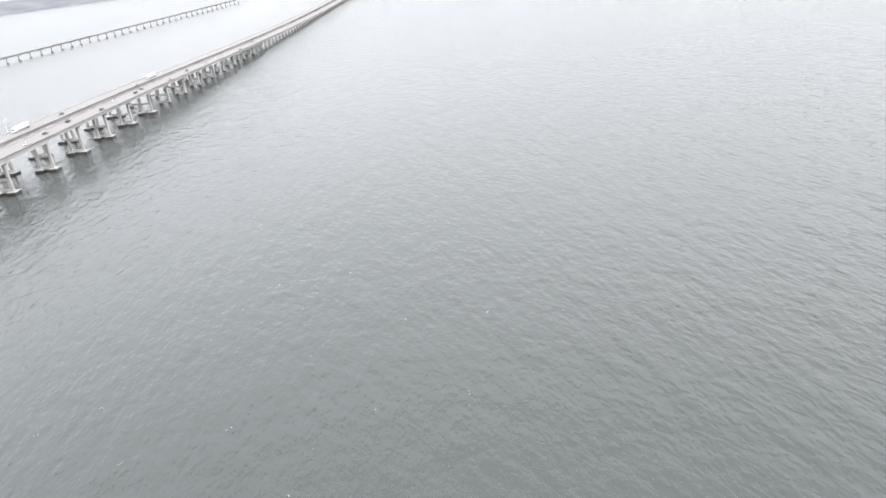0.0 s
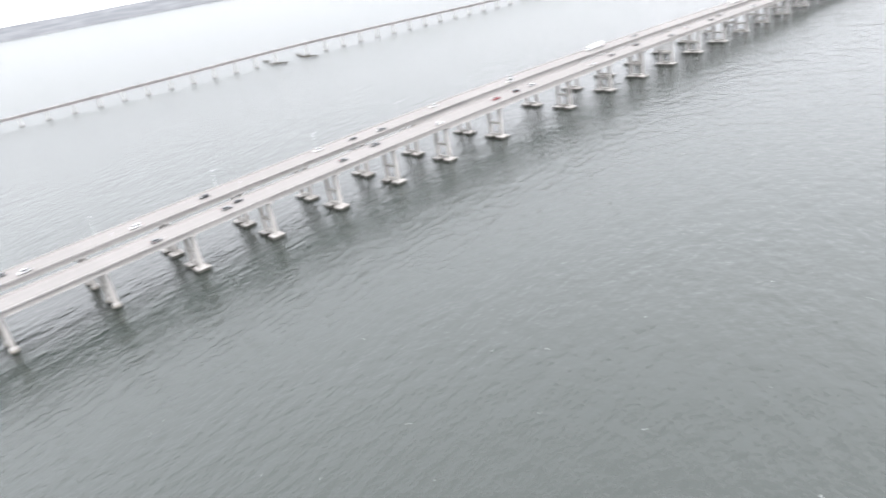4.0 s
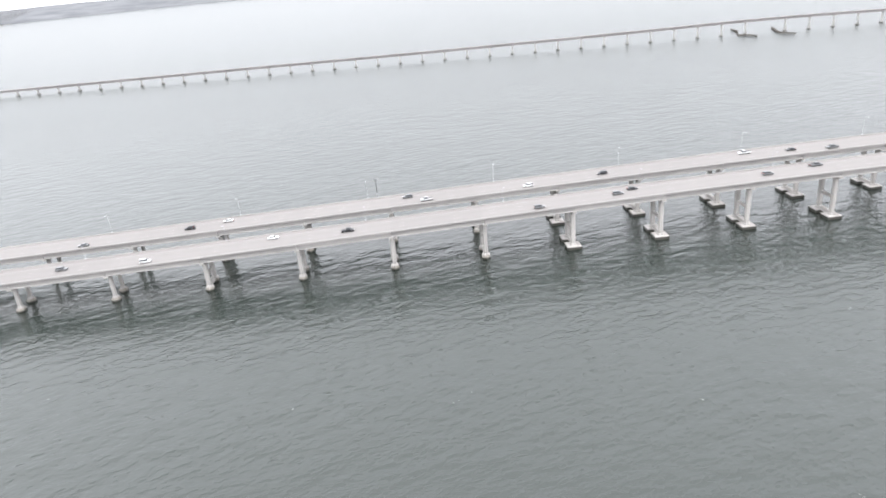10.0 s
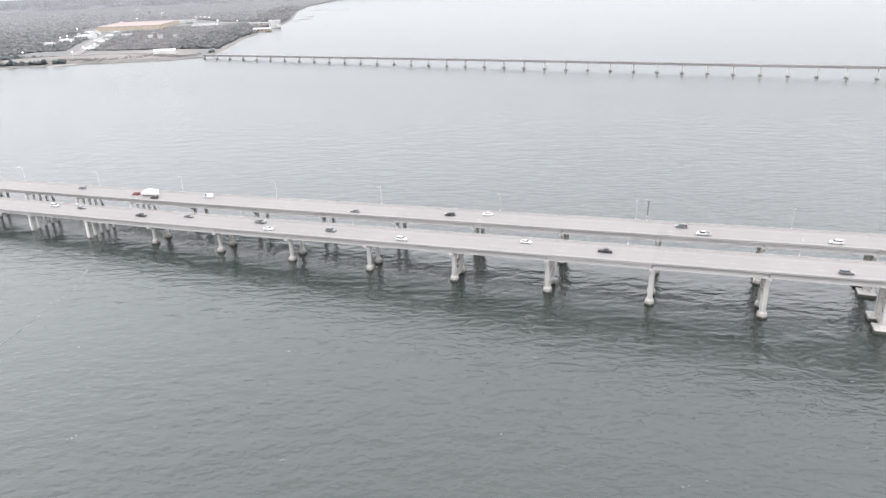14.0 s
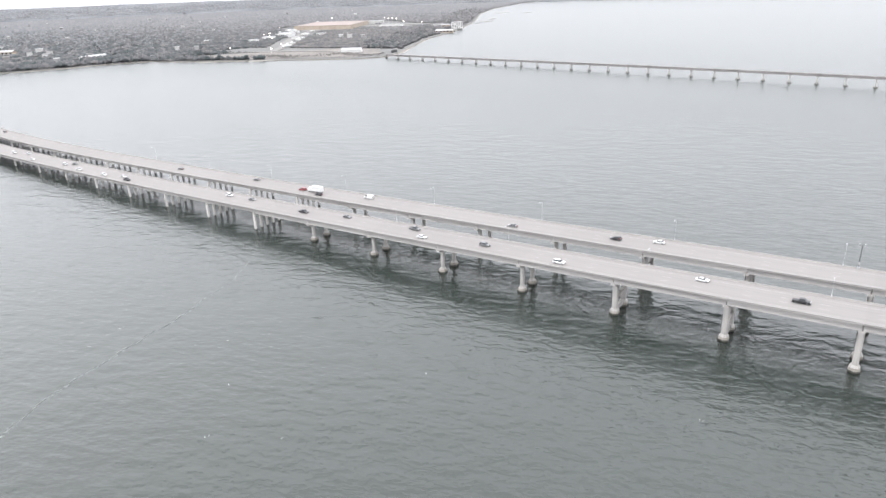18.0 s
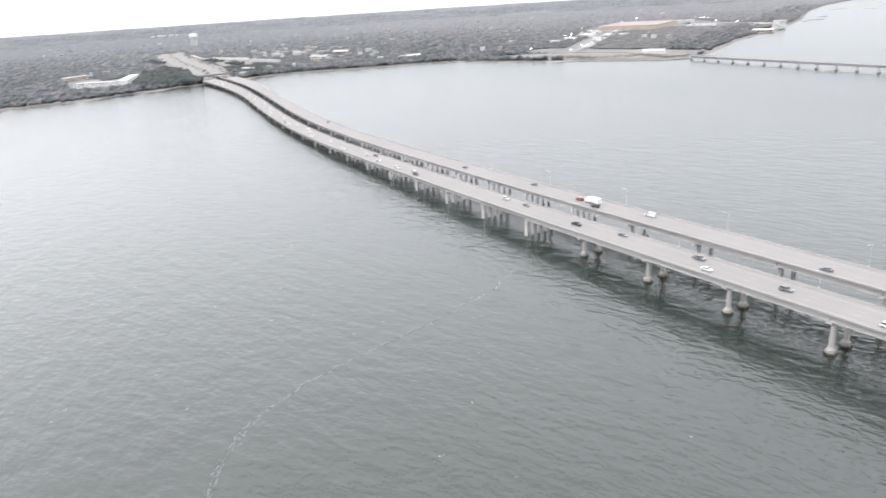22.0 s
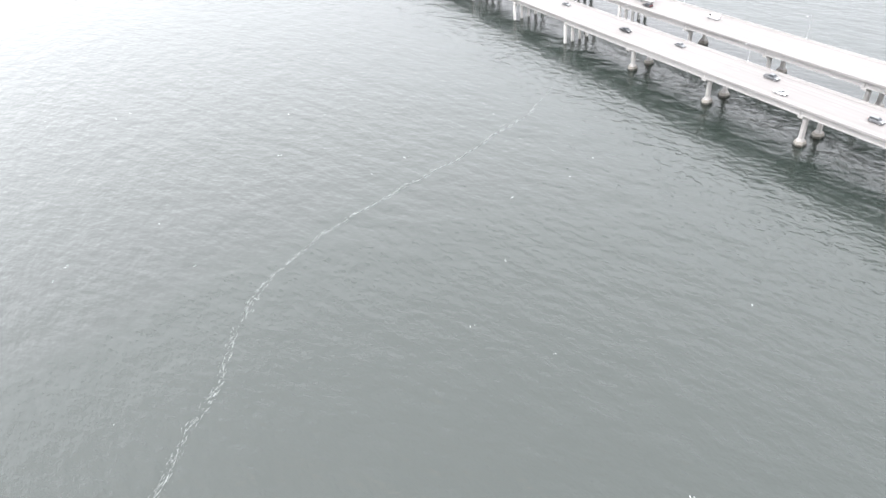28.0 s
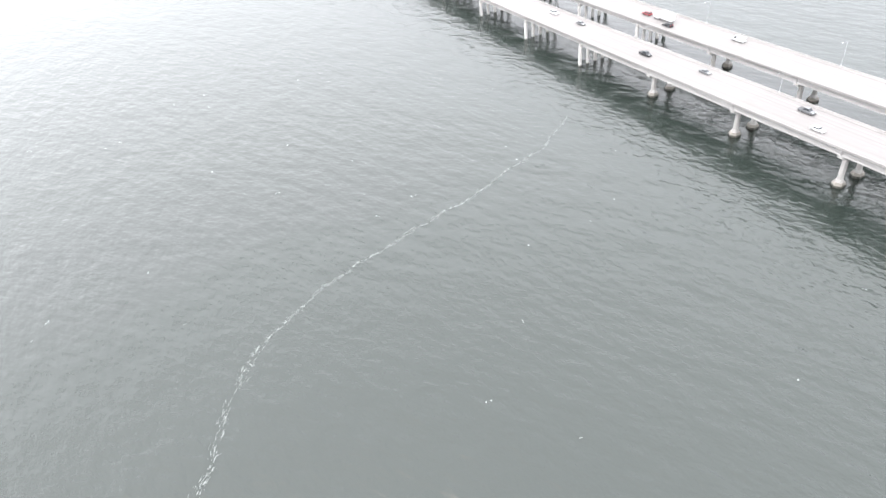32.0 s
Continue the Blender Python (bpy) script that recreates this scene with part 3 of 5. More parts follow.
strip("road", [(-905, 790), (-960, 870), (-1070, 985), (-1150, 1080), (-1240, 1200), (-1330, 1330)], 20, 2.4, ASPHALT, "pale paved yard road", "road")
strip("road", [(-1330, 1330), (-1420, 1420), (-1330, 1560), (-1180, 1700)], 60, 2.2, ASPHALT, "pale parking area with lamps", "parking")
strip("parking_court", [(-1330, -98), (-1420, -80), (-1490, -86)], 44, 2.2, ASPHALT, "pale paved court inside the hotel wings", "parking")
flat = flat_sheet("field", [(-640, 755), (-720, 715), (-830, 655), (-930, 610), (-1000, 620), (-930, 760), (-860, 800), (-800, 900), (-700, 900), (-640, 830)], 1.7, SANDFLAT)
tagged(flat, "open dry grass and sand by the shore", "field", kind="structure")
lawn = flat_sheet("field", [(-1960, 232), (-1830, 260), (-1640, 306), (-1480, 300), (-1440, 240), (-1440, 190), (-1600, 214), (-1830, 240)], 1.8, VERGE)
tagged(lawn, "pale dry grass between the highway and the long buildings", "field", kind="structure")

CLEAR = [(-1190, 108, -1420, 150, 42), (-1420, 146, -1600, 155, 50), (-1600, 155, -1830, 172, 54), (-1830, 172, -2360, 250, 52), (-2085, 256, -1815, 240, 20), (-1840, 255, -1667, 318, 22), (-1620, 300, -1465, 330, 22),
         (-640, 790, -760, 720, 60), (-760, 750, -930, 690, 62), (-930, 700, -1000, 640, 30), (-905, 790, -1070, 985, 30), (-1070, 985, -1330, 1330, 32), (-1330, 1330, -1420, 1420, 45),
         (-1420, 1420, -1180, 1700, 55), (-1428, 1330, -1265, 1415, 48), (-1480, 1480, -1330, 1560, 110), (-1455, 1655, -1352, 1715, 34), (-1240, 1545, -1160, 1575, 30), (-1000, 800, -680, 870, 52), (-1310, -110, -1500, -100, 34), (-1290, -60, -1430, -20, 40), (-1345, 205, -1311, 217, 14), (-1900, 242, -1640, 262, 34), (-1640, 262, -1470, 245, 40), (-1477, 421, -1421, 440, 16),
         (-1190, 528, -1196, 584, 14), (-892, 1459, -840, 1330, 26), (-1175, 1646, -1452, 1800, 55)]


def free_of(x, y):
    for ax, ay, bx, by, r in CLEAR:
        dx, dy = bx - ax, by - ay
        s = min(max(((x - ax) * dx + (y - ay) * dy) / (dx * dx + dy * dy), 0), 1)
        if (x - ax - s * dx) ** 2 + (y - ay - s * dy) ** 2 < r * r:
            return False
    return True


def coast_x(y):
    """How far out the land reaches at that y."""
    best = -1e9
    for (x0, y0), (x1, y1) in zip(COAST, COAST[1:]):
        if min(y0, y1) <= y <= max(y0, y1) and y0 != y1:
            best = max(best, x0 + (x1 - x0) * (y - y0) / (y1 - y0))
    return best


def leafy(name, base, dark, pale, stands=(0.07, 0.078, 0.078), bare=(0.17, 0.158, 0.155)):
    m = bpy.data.materials.new(name)
    m.use_nodes = True
    n, l = m.node_tree.nodes, m.node_tree.links
    b = n["Principled BSDF"]
    b.inputs["Roughness"].default_value = 0.9
    b.inputs["Specular IOR Level"].default_value = 0.1
    geo = n.new("ShaderNodeNewGeometry")
    ramp = n.new("ShaderNodeValToRGB")
    ramp.color_ramp.elements[0].color, ramp.color_ramp.elements[1].color = (*dark, 1), (*pale, 1)
    mid = ramp.color_ramp.elements.new(0.6)
    mid.color = (*base, 1)
    l.new(geo.outputs["Random Per Island"], ramp.inputs["Fac"])
    tc = n.new("ShaderNodeTexCoord")
    tx = n.new("ShaderNodeTexNoise")
    tx.inputs["Scale"].default_value, tx.inputs["Detail"].default_value = 0.5, 4
    l.new(tc.outputs["Object"], tx.inputs["Vector"])
    mix = n.new("ShaderNodeMix")
    mix.data_type, mix.blend_type = "RGBA", "MULTIPLY"
    mix.inputs["Factor"].default_value = 0.2
    l.new(ramp.outputs["Color"], mix.inputs["A"])
    l.new(tx.outputs["Color"], mix.inputs["B"])
    colour = mix.outputs["Result"]
    for scale, shift, low, high, most, other in ((0.03, 0, 0.45, 0.6, 0.95, stands), (0.011, 400, 0.48, 0.6, 0.6, stands), (0.04, 900, 0.53, 0.62, 0.7, bare)):
        place = n.new("ShaderNodeMapping")
        place.inputs["Location"].default_value = (shift, shift, 0)
        l.new(tc.outputs["Object"], place.inputs["Vector"])
        wide = n.new("ShaderNodeTexNoise")
        wide.inputs["Scale"].default_value, wide.inputs["Detail"].default_value = scale, 4
        l.new(place.outputs["Vector"], wide.inputs["Vector"])
        stand = n.new("ShaderNodeMapRange")
        stand.inputs["From Min"].default_value, stand.inputs["From Max"].default_value = low, high
        stand.inputs["To Max"].default_value = most
        l.new(wide.outputs["Fac"], stand.inputs["Value"])
        ever = n.new("ShaderNodeMix")
        ever.data_type = "RGBA"
        ever.inputs["B"].default_value = (*other, 1)
        l.new(stand.outputs["Result"], ever.inputs["Factor"])
        l.new(colour, ever.inputs["A"])
        colour = ever.outputs["Result"]
    split = n.new("ShaderNodeSeparateXYZ")  # leafless brown woods take over towards the north
    l.new(tc.outputs["Object"], split.inputs["Vector"])
    north = n.new("ShaderNodeMapRange")
    north.inputs["From Min"].default_value, north.inputs["From Max"].default_value = 750, 1500
    north.inputs["To Max"].default_value = 0.3
    l.new(split.outputs["Y"], north.inputs["Value"])
    brown = n.new("ShaderNodeMix")
    brown.data_type = "RGBA"
    brown.inputs["B"].default_value = (*bare, 1)
    l.new(north.outputs["Result"], brown.inputs["Factor"])
    l.new(colour, brown.inputs["A"])
    l.new(brown.outputs["Result"], b.inputs["Base Color"])
    lean = n.new("ShaderNodeVectorMath")  # loose twigs scatter light, so a crown shades more softly than a solid
    lean.operation = "MULTIPLY_ADD"
    lean.inputs[1].default_value, lean.inputs[2].default_value = (0.2, 0.2, 0.2), (0, 0, 0.8)
    l.new(geo.outputs["Normal"], lean.inputs[0])
    unit = n.new("ShaderNodeVectorMath")
    unit.operation = "NORMALIZE"
    l.new(lean.outputs["Vector"], unit.inputs[0])
    l.new(unit.outputs["Vector"], b.inputs["Normal"])
    return m


WOODS = leafy("mixed winter woods", (0.116, 0.117, 0.123), (0.107, 0.108, 0.114), (0.127, 0.126, 0.13), (0.062, 0.074, 0.075), (0.176, 0.163, 0.162))


RING = [(0, 1.2), (4560, 1.2), (4575, 11), (4650, 30), (4720, 46), (4800, 66)]


def open_ground(x, y):
    """True where trees may stand: on land, off the roads, yards and buildings."""
    free = (y > COAST[0][1]) & (y < 4700)
    edge = np.full(len(x), -1e9)
    for (x0, y0), (x1, y1) in zip(COAST, COAST[1:]):
        if y0 != y1:
            inside = (y >= min(y0, y1)) & (y <= max(y0, y1))
            edge = np.where(inside, np.maximum(edge, x0 + (x1 - x0) * (y - y0) / (y1 - y0)), edge)
    free &= x < edge - 12
    for ax, ay, bx, by, r in CLEAR:
        dx, dy = bx - ax, by - ay
        s = np.clip(((x - ax) * dx + (y - ay) * dy) / (dx * dx + dy * dy), 0, 1)
        free &= (x - ax - s * dx) ** 2 + (y - ay - s * dy) ** 2 > r * r
    return free


def woods(name, count, spread, sizes, level, label, mat=None, flat=1.0, anywhere=False, sit=(0.4, 1.0)):
    """Tree crowns as one joined stand; spread gives arrays of random places and sizes."""
    rng = np.random.default_rng(11 + count)
    bm = bmesh.new()
    bmesh.ops.create_icosphere(bm, subdivisions=max(level, 1), radius=1)
    v = np.array([p.co[:] for p in bm.verts])
    f = np.array([[p.index for p in q.verts] for q in bm.faces])
    bm.free()
    if level == 0:
        v = np.array([(1, 0, 0), (0, 1, 0), (-1, 0, 0), (0, -1, 0), (0, 0, 1), (0, 0, -1)], float)
        f = np.array([(0, 1, 4), (1, 2, 4), (2, 3, 4), (3, 0, 4), (1, 0, 5), (2, 1, 5), (3, 2, 5), (0, 3, 5)])
    x, y, s = spread(rng, count)
    keep = np.ones(count, bool) if anywhere else open_ground(x, y)
    x, y, s = x[keep], y[keep], s[keep]
    n = len(x)
    r = rng.uniform(*sizes, n) * s
    stretch = np.stack([r * rng.uniform(0.8, 1.2, n), r * rng.uniform(0.8, 1.2, n), r * flat * rng.uniform(0.8, 1.3, n)], 1)
    turn = rng.uniform(0, 6.3, n)
    ca, sa = np.cos(turn)[:, None], np.sin(turn)[:, None]
    shape = v[None] * (1 + rng.uniform(-0.3, 0.3, (n, len(v), 1))) * stretch[:, None]
    shape = np.stack([ca * shape[..., 0] - sa * shape[..., 1], sa * shape[..., 0] + ca * shape[..., 1], shape[..., 2]], 2)
    z = np.interp(np.hypot(x - 240, y + 250), [p[0] for p in RING], [p[1] for p in RING]) + stretch[:, 2] * rng.uniform(*sit, n)
    shape += np.stack([x, y, z], 1)[:, None]
    faces = (f[None] + (np.arange(n) * len(v))[:, None, None]).reshape(-1, 3)
    me = bpy.data.meshes.new(name)
    me.vertices.add(n * len(v))
    me.vertices.foreach_set("co", shape.reshape(-1).astype(np.float32))
    me.loops.add(len(faces) * 3)
    me.loops.foreach_set("vertex_index", faces.reshape(-1).astype(np.int32))
    me.polygons.add(len(faces))
    me.polygons.foreach_set("loop_start", np.arange(0, len(faces) * 3, 3, dtype=np.int32))
    me.polygons.foreach_set("use_smooth", np.ones(len(faces), bool))
    me.update(calc_edges=True)
    me.materials.append(mat or WOODS)
    return tagged(new(name, me), label, "trees", kind="stuff")


def shore_place(rng, n):
    c = np.array(COAST)
    i = rng.integers(1, len(COAST) - 4, n)
    a, d = c[i], c[i + 1] - c[i]
    side = np.stack([-d[:, 1], d[:, 0]], 1) / np.hypot(d[:, 0], d[:, 1])[:, None]
    p = a + d * rng.uniform(0, 1, (n, 1)) + side * rng.uniform(12, 130, (n, 1))
    return p[:, 0], p[:, 1], np.ones(n)


def mid_place(rng, n):
    y = rng.uniform(-850, 2400, n)
    edge = np.array([coast_x(q) for q in np.linspace(-850, 2400, 400)])
    return np.interp(y, np.linspace(-850, 2400, 400), edge) - 40 - 1850 * rng.uniform(0, 1, n) ** 1.45, y, np.ones(n)


def far_place(rng, n):
    a, r = rng.uniform(radians(20), radians(100), n), np.sqrt(rng.triangular(1500 ** 2, 4400 ** 2, 4575 ** 2, n))
    return 240 - np.sin(a) * r, -250 + np.cos(a) * r, 0.9 + r / 4500


def horizon_place(rng, n):
    a, r = rng.uniform(radians(20), radians(100), n), rng.uniform(4580, 4795, n)
    return 240 - np.sin(a) * r, -250 + np.cos(a) * r, np.ones(n)


def evergreen_place(rng, n):
    near = rng.uniform(0, 1, n) < 0.45
    x = np.where(near, rng.uniform(-1450, -1125, n), rng.uniform(-1440, -1160, n))
    y = np.where(near, -30 + rng.uniform(0, 1, n) * (104 - 0.12 * (x + 1140)), rng.uniform(172, 290, n))
    return x, y, np.where(near, 1.8, 1.0)


def scrub_place(rng, n):
    s, d = rng.uniform(0, 1, n), rng.normal(0, 1, n)
    knots = np.array([(-1010, 640), (-930, 640), (-850, 690), (-760, 745), (-690, 790), (-640, 815)])
    k = np.linspace(0, 1, len(knots))
    return np.interp(s, k, knots[:, 0]) + 14 * d, np.interp(s, k, knots[:, 1]) + 12 * rng.normal(0, 1, n) + 20 * np.sin(s * 19), np.ones(n)


EVERGREEN = leafy("dark evergreen crowns", (0.06, 0.067, 0.066), (0.048, 0.054, 0.053), (0.078, 0.084, 0.081), (0.05, 0.057, 0.056), (0.072, 0.075, 0.073))
SCRUB = leafy("brown winter scrub", (0.15, 0.138, 0.134), (0.12, 0.112, 0.11), (0.175, 0.162, 0.156), (0.115, 0.11, 0.106))
# far stands carry haze in their base colours, palest at the skyline
SKYWOODS = leafy("skyline woods with painted haze", (0.225, 0.231, 0.241), (0.217, 0.223, 0.233), (0.233, 0.239, 0.249), (0.19, 0.197, 0.206), (0.235, 0.236, 0.24))
HAZEWOODS = leafy("far woods with painted haze", (0.166, 0.17, 0.179), (0.158, 0.162, 0.17), (0.175, 0.178, 0.186), (0.118, 0.128, 0.135), (0.205, 0.2, 0.204))
def clump_place(rng, n):
    knots = np.array([(-1960, 122), (-1860, 118), (-1745, 236), (-1720, 244), (-1560, 250), (-1400, 235), (-1330, 250), (-1500, 60), (-1600, 90)])
    k = knots[rng.integers(0, len(knots), n)]
    return k[:, 0] + 22 * rng.normal(0, 1, n), k[:, 1] + 7 * rng.normal(0, 1, n), np.ones(n)


woods("tree_clumps", 520, clump_place, (2.0, 4.0), 2, "small dark tree clumps beside the highway approach", EVERGREEN, 1.0, True)
woods("evergreens", 2600, evergreen_place, (2.0, 4.0), 2, "dark evergreen trees crowding the bridge landing", EVERGREEN)
def verge_place(rng, n):
    knots = np.array([(-1230, 108), (-1420, 141), (-1600, 155), (-1830, 172), (-2150, 206), (-2350, 248)])
    s, k = rng.uniform(0, 1, n), np.linspace(0, 1, len(knots))
    across = rng.choice([-50, -44, -38, 0, 38, 44, 52], n) + 2.5 * rng.normal(0, 1, n) + 5 * np.sin(s * 37)
    return np.interp(s, k, knots[:, 0]), np.interp(s, k, knots[:, 1]) + across, np.ones(n)


woods("verge_shrubs", 420, verge_place, (1.0, 3.2), 1, "dark shrubs scattered over the grass verges of the highway", EVERGREEN, 0.8, True)
woods("scrub", 700, scrub_place, (0.8, 2.2), 1, "low brown winter scrub on the open shore", SCRUB, 0.7, True)
def thicket_place(rng, n):
    y = rng.uniform(870, 1420, n)
    return -720 - 0.42 * (y - 870) - 320 * rng.uniform(0, 1, n), y, np.ones(n)


woods("thicket", 4500, thicket_place, (1.4, 3.0), 1, "brown winter thicket between yard and shore", SCRUB, 0.8)
woods("shore_trees", 6000, shore_place, (2.2, 4.6), 2, "grey-brown and dark green winter trees along the shore")
woods("woods", 115000, mid_place, (2.6, 5.6), 0, "dense grey-green winter woods behind the shore", flat=0.5, sit=(0.45, 0.7))
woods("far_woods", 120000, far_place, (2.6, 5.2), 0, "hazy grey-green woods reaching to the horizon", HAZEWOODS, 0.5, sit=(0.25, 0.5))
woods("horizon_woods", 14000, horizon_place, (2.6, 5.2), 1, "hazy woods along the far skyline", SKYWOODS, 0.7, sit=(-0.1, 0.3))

# ---- buildings ----
WHITEWALL = material("white painted wall", (0.55, 0.55, 0.54), 0.7, spots=[(0.1, (1, 1, 0.3), (0.46, 0.455, 0.44), 0.5, 0.75)])
TANWALL = material("tan block wall", (0.36, 0.31, 0.255), 0.85, spots=[(0.1, ONE, (0.3, 0.255, 0.21), 0.45, 0.7)])
RUSTROOF = material("faded brick-red roof", (0.225, 0.188, 0.172), 0.85, spots=[(0.02, ONE, (0.25, 0.208, 0.19), 0.4, 0.65), (0.2, ONE, (0.2, 0.165, 0.15), 0.5, 0.75)])
PALEROOF = material("pale metal roof", (0.42, 0.42, 0.42), 0.6, 0.1, spots=[(0.1, (1, 0.2, 1), (0.34, 0.34, 0.34), 0.45, 0.7)])
GREYWALL = material("weathered grey siding", (0.42, 0.42, 0.41), 0.8, spots=[(0.1, (1, 1, 0.3), (0.34, 0.34, 0.33), 0.5, 0.75)])
DARKROOF = material("grey shingle roof", (0.2, 0.195, 0.19), 0.9, spots=[(0.3, ONE, (0.26, 0.25, 0.24), 0.45, 0.7)])
GREYROOF = material("weathered grey membrane roof", (0.3, 0.3, 0.298), 0.8, spots=[(0.08, ONE, (0.23, 0.23, 0.228), 0.45, 0.7)])
PANE = material("dark window glass", (0.03, 0.035, 0.04), 0.15)
LAMPLIGHT = bpy.data.materials.new("lit lamp")
LAMPLIGHT.use_nodes = True
LAMPLIGHT.node_tree.nodes["Principled BSDF"].inputs["Emission Color"].default_value = (1.0, 0.9, 0.75, 1)
LAMPLIGHT.node_tree.nodes["Principled BSDF"].inputs["Emission Strength"].default_value = 2.5


def building(x0, y0, x1, y1, deep, height, wall, roof, label, gable=False, storeys=1, bays=8, name="building"):
    """A block whose front runs from (x0, y0) to (x1, y1) and which goes back by deep."""
    front = Vector((x1 - x0, y1 - y0))
    w, turn = front.length, math.degrees(math.atan2(front.y, front.x))
    ob = tagged(new(name), label, "building")
    ob.matrix_basis = pose(x0, y0, 1.0, 0, 0, turn)
    part("wall", box(bmesh.new(), 0, w, 0, deep, 0, height), wall, ob)
    bm = bmesh.new()
    if gable:
        extrude_profile(bm, [(-0.8, height), (deep / 2, height + deep * 0.16), (deep + 0.8, height), (deep + 0.8, height + 0.3), (deep / 2, height + deep * 0.16 + 0.4), (-0.8, height + 0.3)], -0.8, w + 0.8)
    else:
        box(bm, -0.5, w + 0.5, -0.5, deep + 0.5, height + 0.004, height + 0.7)
    part("roof", bm, roof, ob)
    step = height / storeys
    for s in range(storeys):
        for i in range(bays):
            if (i + s) % 7 == 5:
                continue
            cx = w * (i + 0.5) / bays
            part("window", box(bmesh.new(), cx - w / bays * 0.28, cx + w / bays * 0.28, -0.12, 0.1, step * (s + 0.35), step * (s + 0.78)), PANE, ob)
    return ob


building(-1428, 1354, -1265, 1440, 250, 12, TANWALL, RUSTROOF, "long tan warehouse with a faded brick-red roof", bays=0)
building(-1448, 1646, -1352, 1706, 26, 9, GREYWALL, PALEROOF, "wide pale industrial hall behind the woods", bays=0)
building(-1231, 1539, -1162, 1569, 24, 7, WHITEWALL, GREYROOF, "long low white shed", bays=0)
building(-1040, 1560, -1005, 1575, 20, 7, WHITEWALL, GREYROOF, "white metal shed near the shore", bays=0)
building(-727, 812, -692, 831, 18, 6, WHITEWALL, PALEROOF, "white boat shed by the railway landing", gable=True, bays=0)
building(-1262, 1126, -1218, 1134, 26, 7, WHITEWALL, PALEROOF, "white shed beside the paved yard", bays=6)
for x, y, w in ((-1185, 965, 22), (-1225, 1045, 30), (-1300, 1180, 36), (-1345, 1255, 26), (-1130, 1060, 18), (-1170, 1190, 24), (-1400, 1290, 30)):
    building(x, y, x + w * 0.9, y + w * 0.4, w * 0.6, 6, WHITEWALL, PALEROOF, "small white shed by the paved yard", bays=0)
building(-896, 1459, -872, 1478, 20, 19, WHITEWALL, PALEROOF, "tall white waterfront apartment block", storeys=6, bays=5)
building(-862, 1330, -820, 1350, 18, 6, TANWALL, PALEROOF, "tan waterfront house with pale roof", gable=True, bays=5)
building(-960, 1500, -925, 1520, 20, 10, TANWALL, PALEROOF, "grey-tan three-storey building at the water", storeys=3, bays=6)
building(-1345, 203, -1308, 219, 14, 5, WHITEWALL, PALEROOF, "long low white building among trees", bays=6)
building(-1477, 421, -1418, 441, 18, 6, GREYWALL, GREYROOF, "grey low-rise building among trees", gable=True, bays=8)
building(-1180, 528, -1186, 584, 14, 6, WHITEWALL, PALEROOF, "pale house near the shore", gable=True, bays=5)
building(-1560, 520, -1520, 545, 18, 7, TANWALL, PALEROOF, "tan house among trees", gable=True, bays=5)
building(-1690, 455, -1655, 475, 16, 6, GREYWALL, GREYROOF, "grey house among trees", gable=True, bays=5)
building(-2085, 256, -1900, 238, 8, 4, TANWALL, GREYROOF, "very long low tan building beside the highway", bays=0)
building(-1880, 232, -1815, 243, 8, 4, TANWALL, GREYROOF, "long low tan building beside the highway", bays=0)
building(-1832, 261, -1672, 317, 9, 5, WHITEWALL, GREYROOF, "long low white building beside the highway", bays=0)
building(-1620, 308, -1470, 336, 9, 5, GREYWALL, GREYROOF, "long grey low-roofed building among the trees", bays=0)
building(-1320, -130, -1270, -62, 14, 9, WHITEWALL, PALEROOF, "white three-storey waterfront hotel wing", storeys=3, bays=12, name="hotel")
building(-1420, -14, -1276, -56, 18, 9, WHITEWALL, PALEROOF, "white three-storey waterfront hotel wing", storeys=3, bays=12, name="hotel")
building(-1508, -134, -1535, -84, 16, 9, TANWALL, PALEROOF, "tan hotel block closing the court behind", storeys=3, bays=8, name="hotel")
rng_houses = random.Random(5)
for i in range(90):
    a, r = rng_houses.uniform(radians(40), radians(88)), rng_houses.uniform(1500, 3900)
    x, y = 240 - math.sin(a) * r, -250 + math.cos(a) * r
    if x < coast_x(y) - 60 and free_of(x, y):
        w = rng_houses.uniform(5, 11) * (1.7 if i % 9 == 0 else 1)
        t = a + rng_houses.uniform(-0.4, 0.4)
        building(x, y, x + math.cos(t) * w, y + math.sin(t) * w, w * 0.5, rng_houses.uniform(8.5, 11.0), rng_houses.choice([GREYWALL, DARKROOF, GREYROOF]), rng_houses.choice([GREYWALL, DARKROOF, DARKROOF, GREYROOF]),
                 "pale house roof showing between the trees", gable=True, bays=0, name="house")
for i in range(34):  # pale houses of the settlement behind the beach
    x, y = rng_houses.uniform(-1950, -1330), rng_houses.uniform(370, 640)
    if free_of(x, y):
        w, t = rng_houses.uniform(9, 19), rng_houses.uniform(0.6, 1.5)
        building(x, y, x + math.cos(t) * w, y + math.sin(t) * w, w * 0.55, rng_houses.uniform(6.5, 9), rng_houses.choice([GREYWALL, TANWALL, DARKROOF]), rng_houses.choice([GREYROOF, DARKROOF, DARKROOF]),
                 "grey house with a shingle roof among the trees", gable=True, bays=0, name="house")
for i, w in enumerate((18, 32, 14, 24, 12)):  # white halls on the far rise
    a = radians(80.6 - 0.42 * i)
    building(240 - math.sin(a) * 4583, -250 + math.cos(a) * 4583, 240 - math.sin(a) * 4583 + w * math.cos(a), -250 + math.cos(a) * 4583 + w * math.sin(a), 20, 19 + 2 * (i % 2), WHITEWALL, PALEROOF, "white hall on the far wooded rise", bays=0)


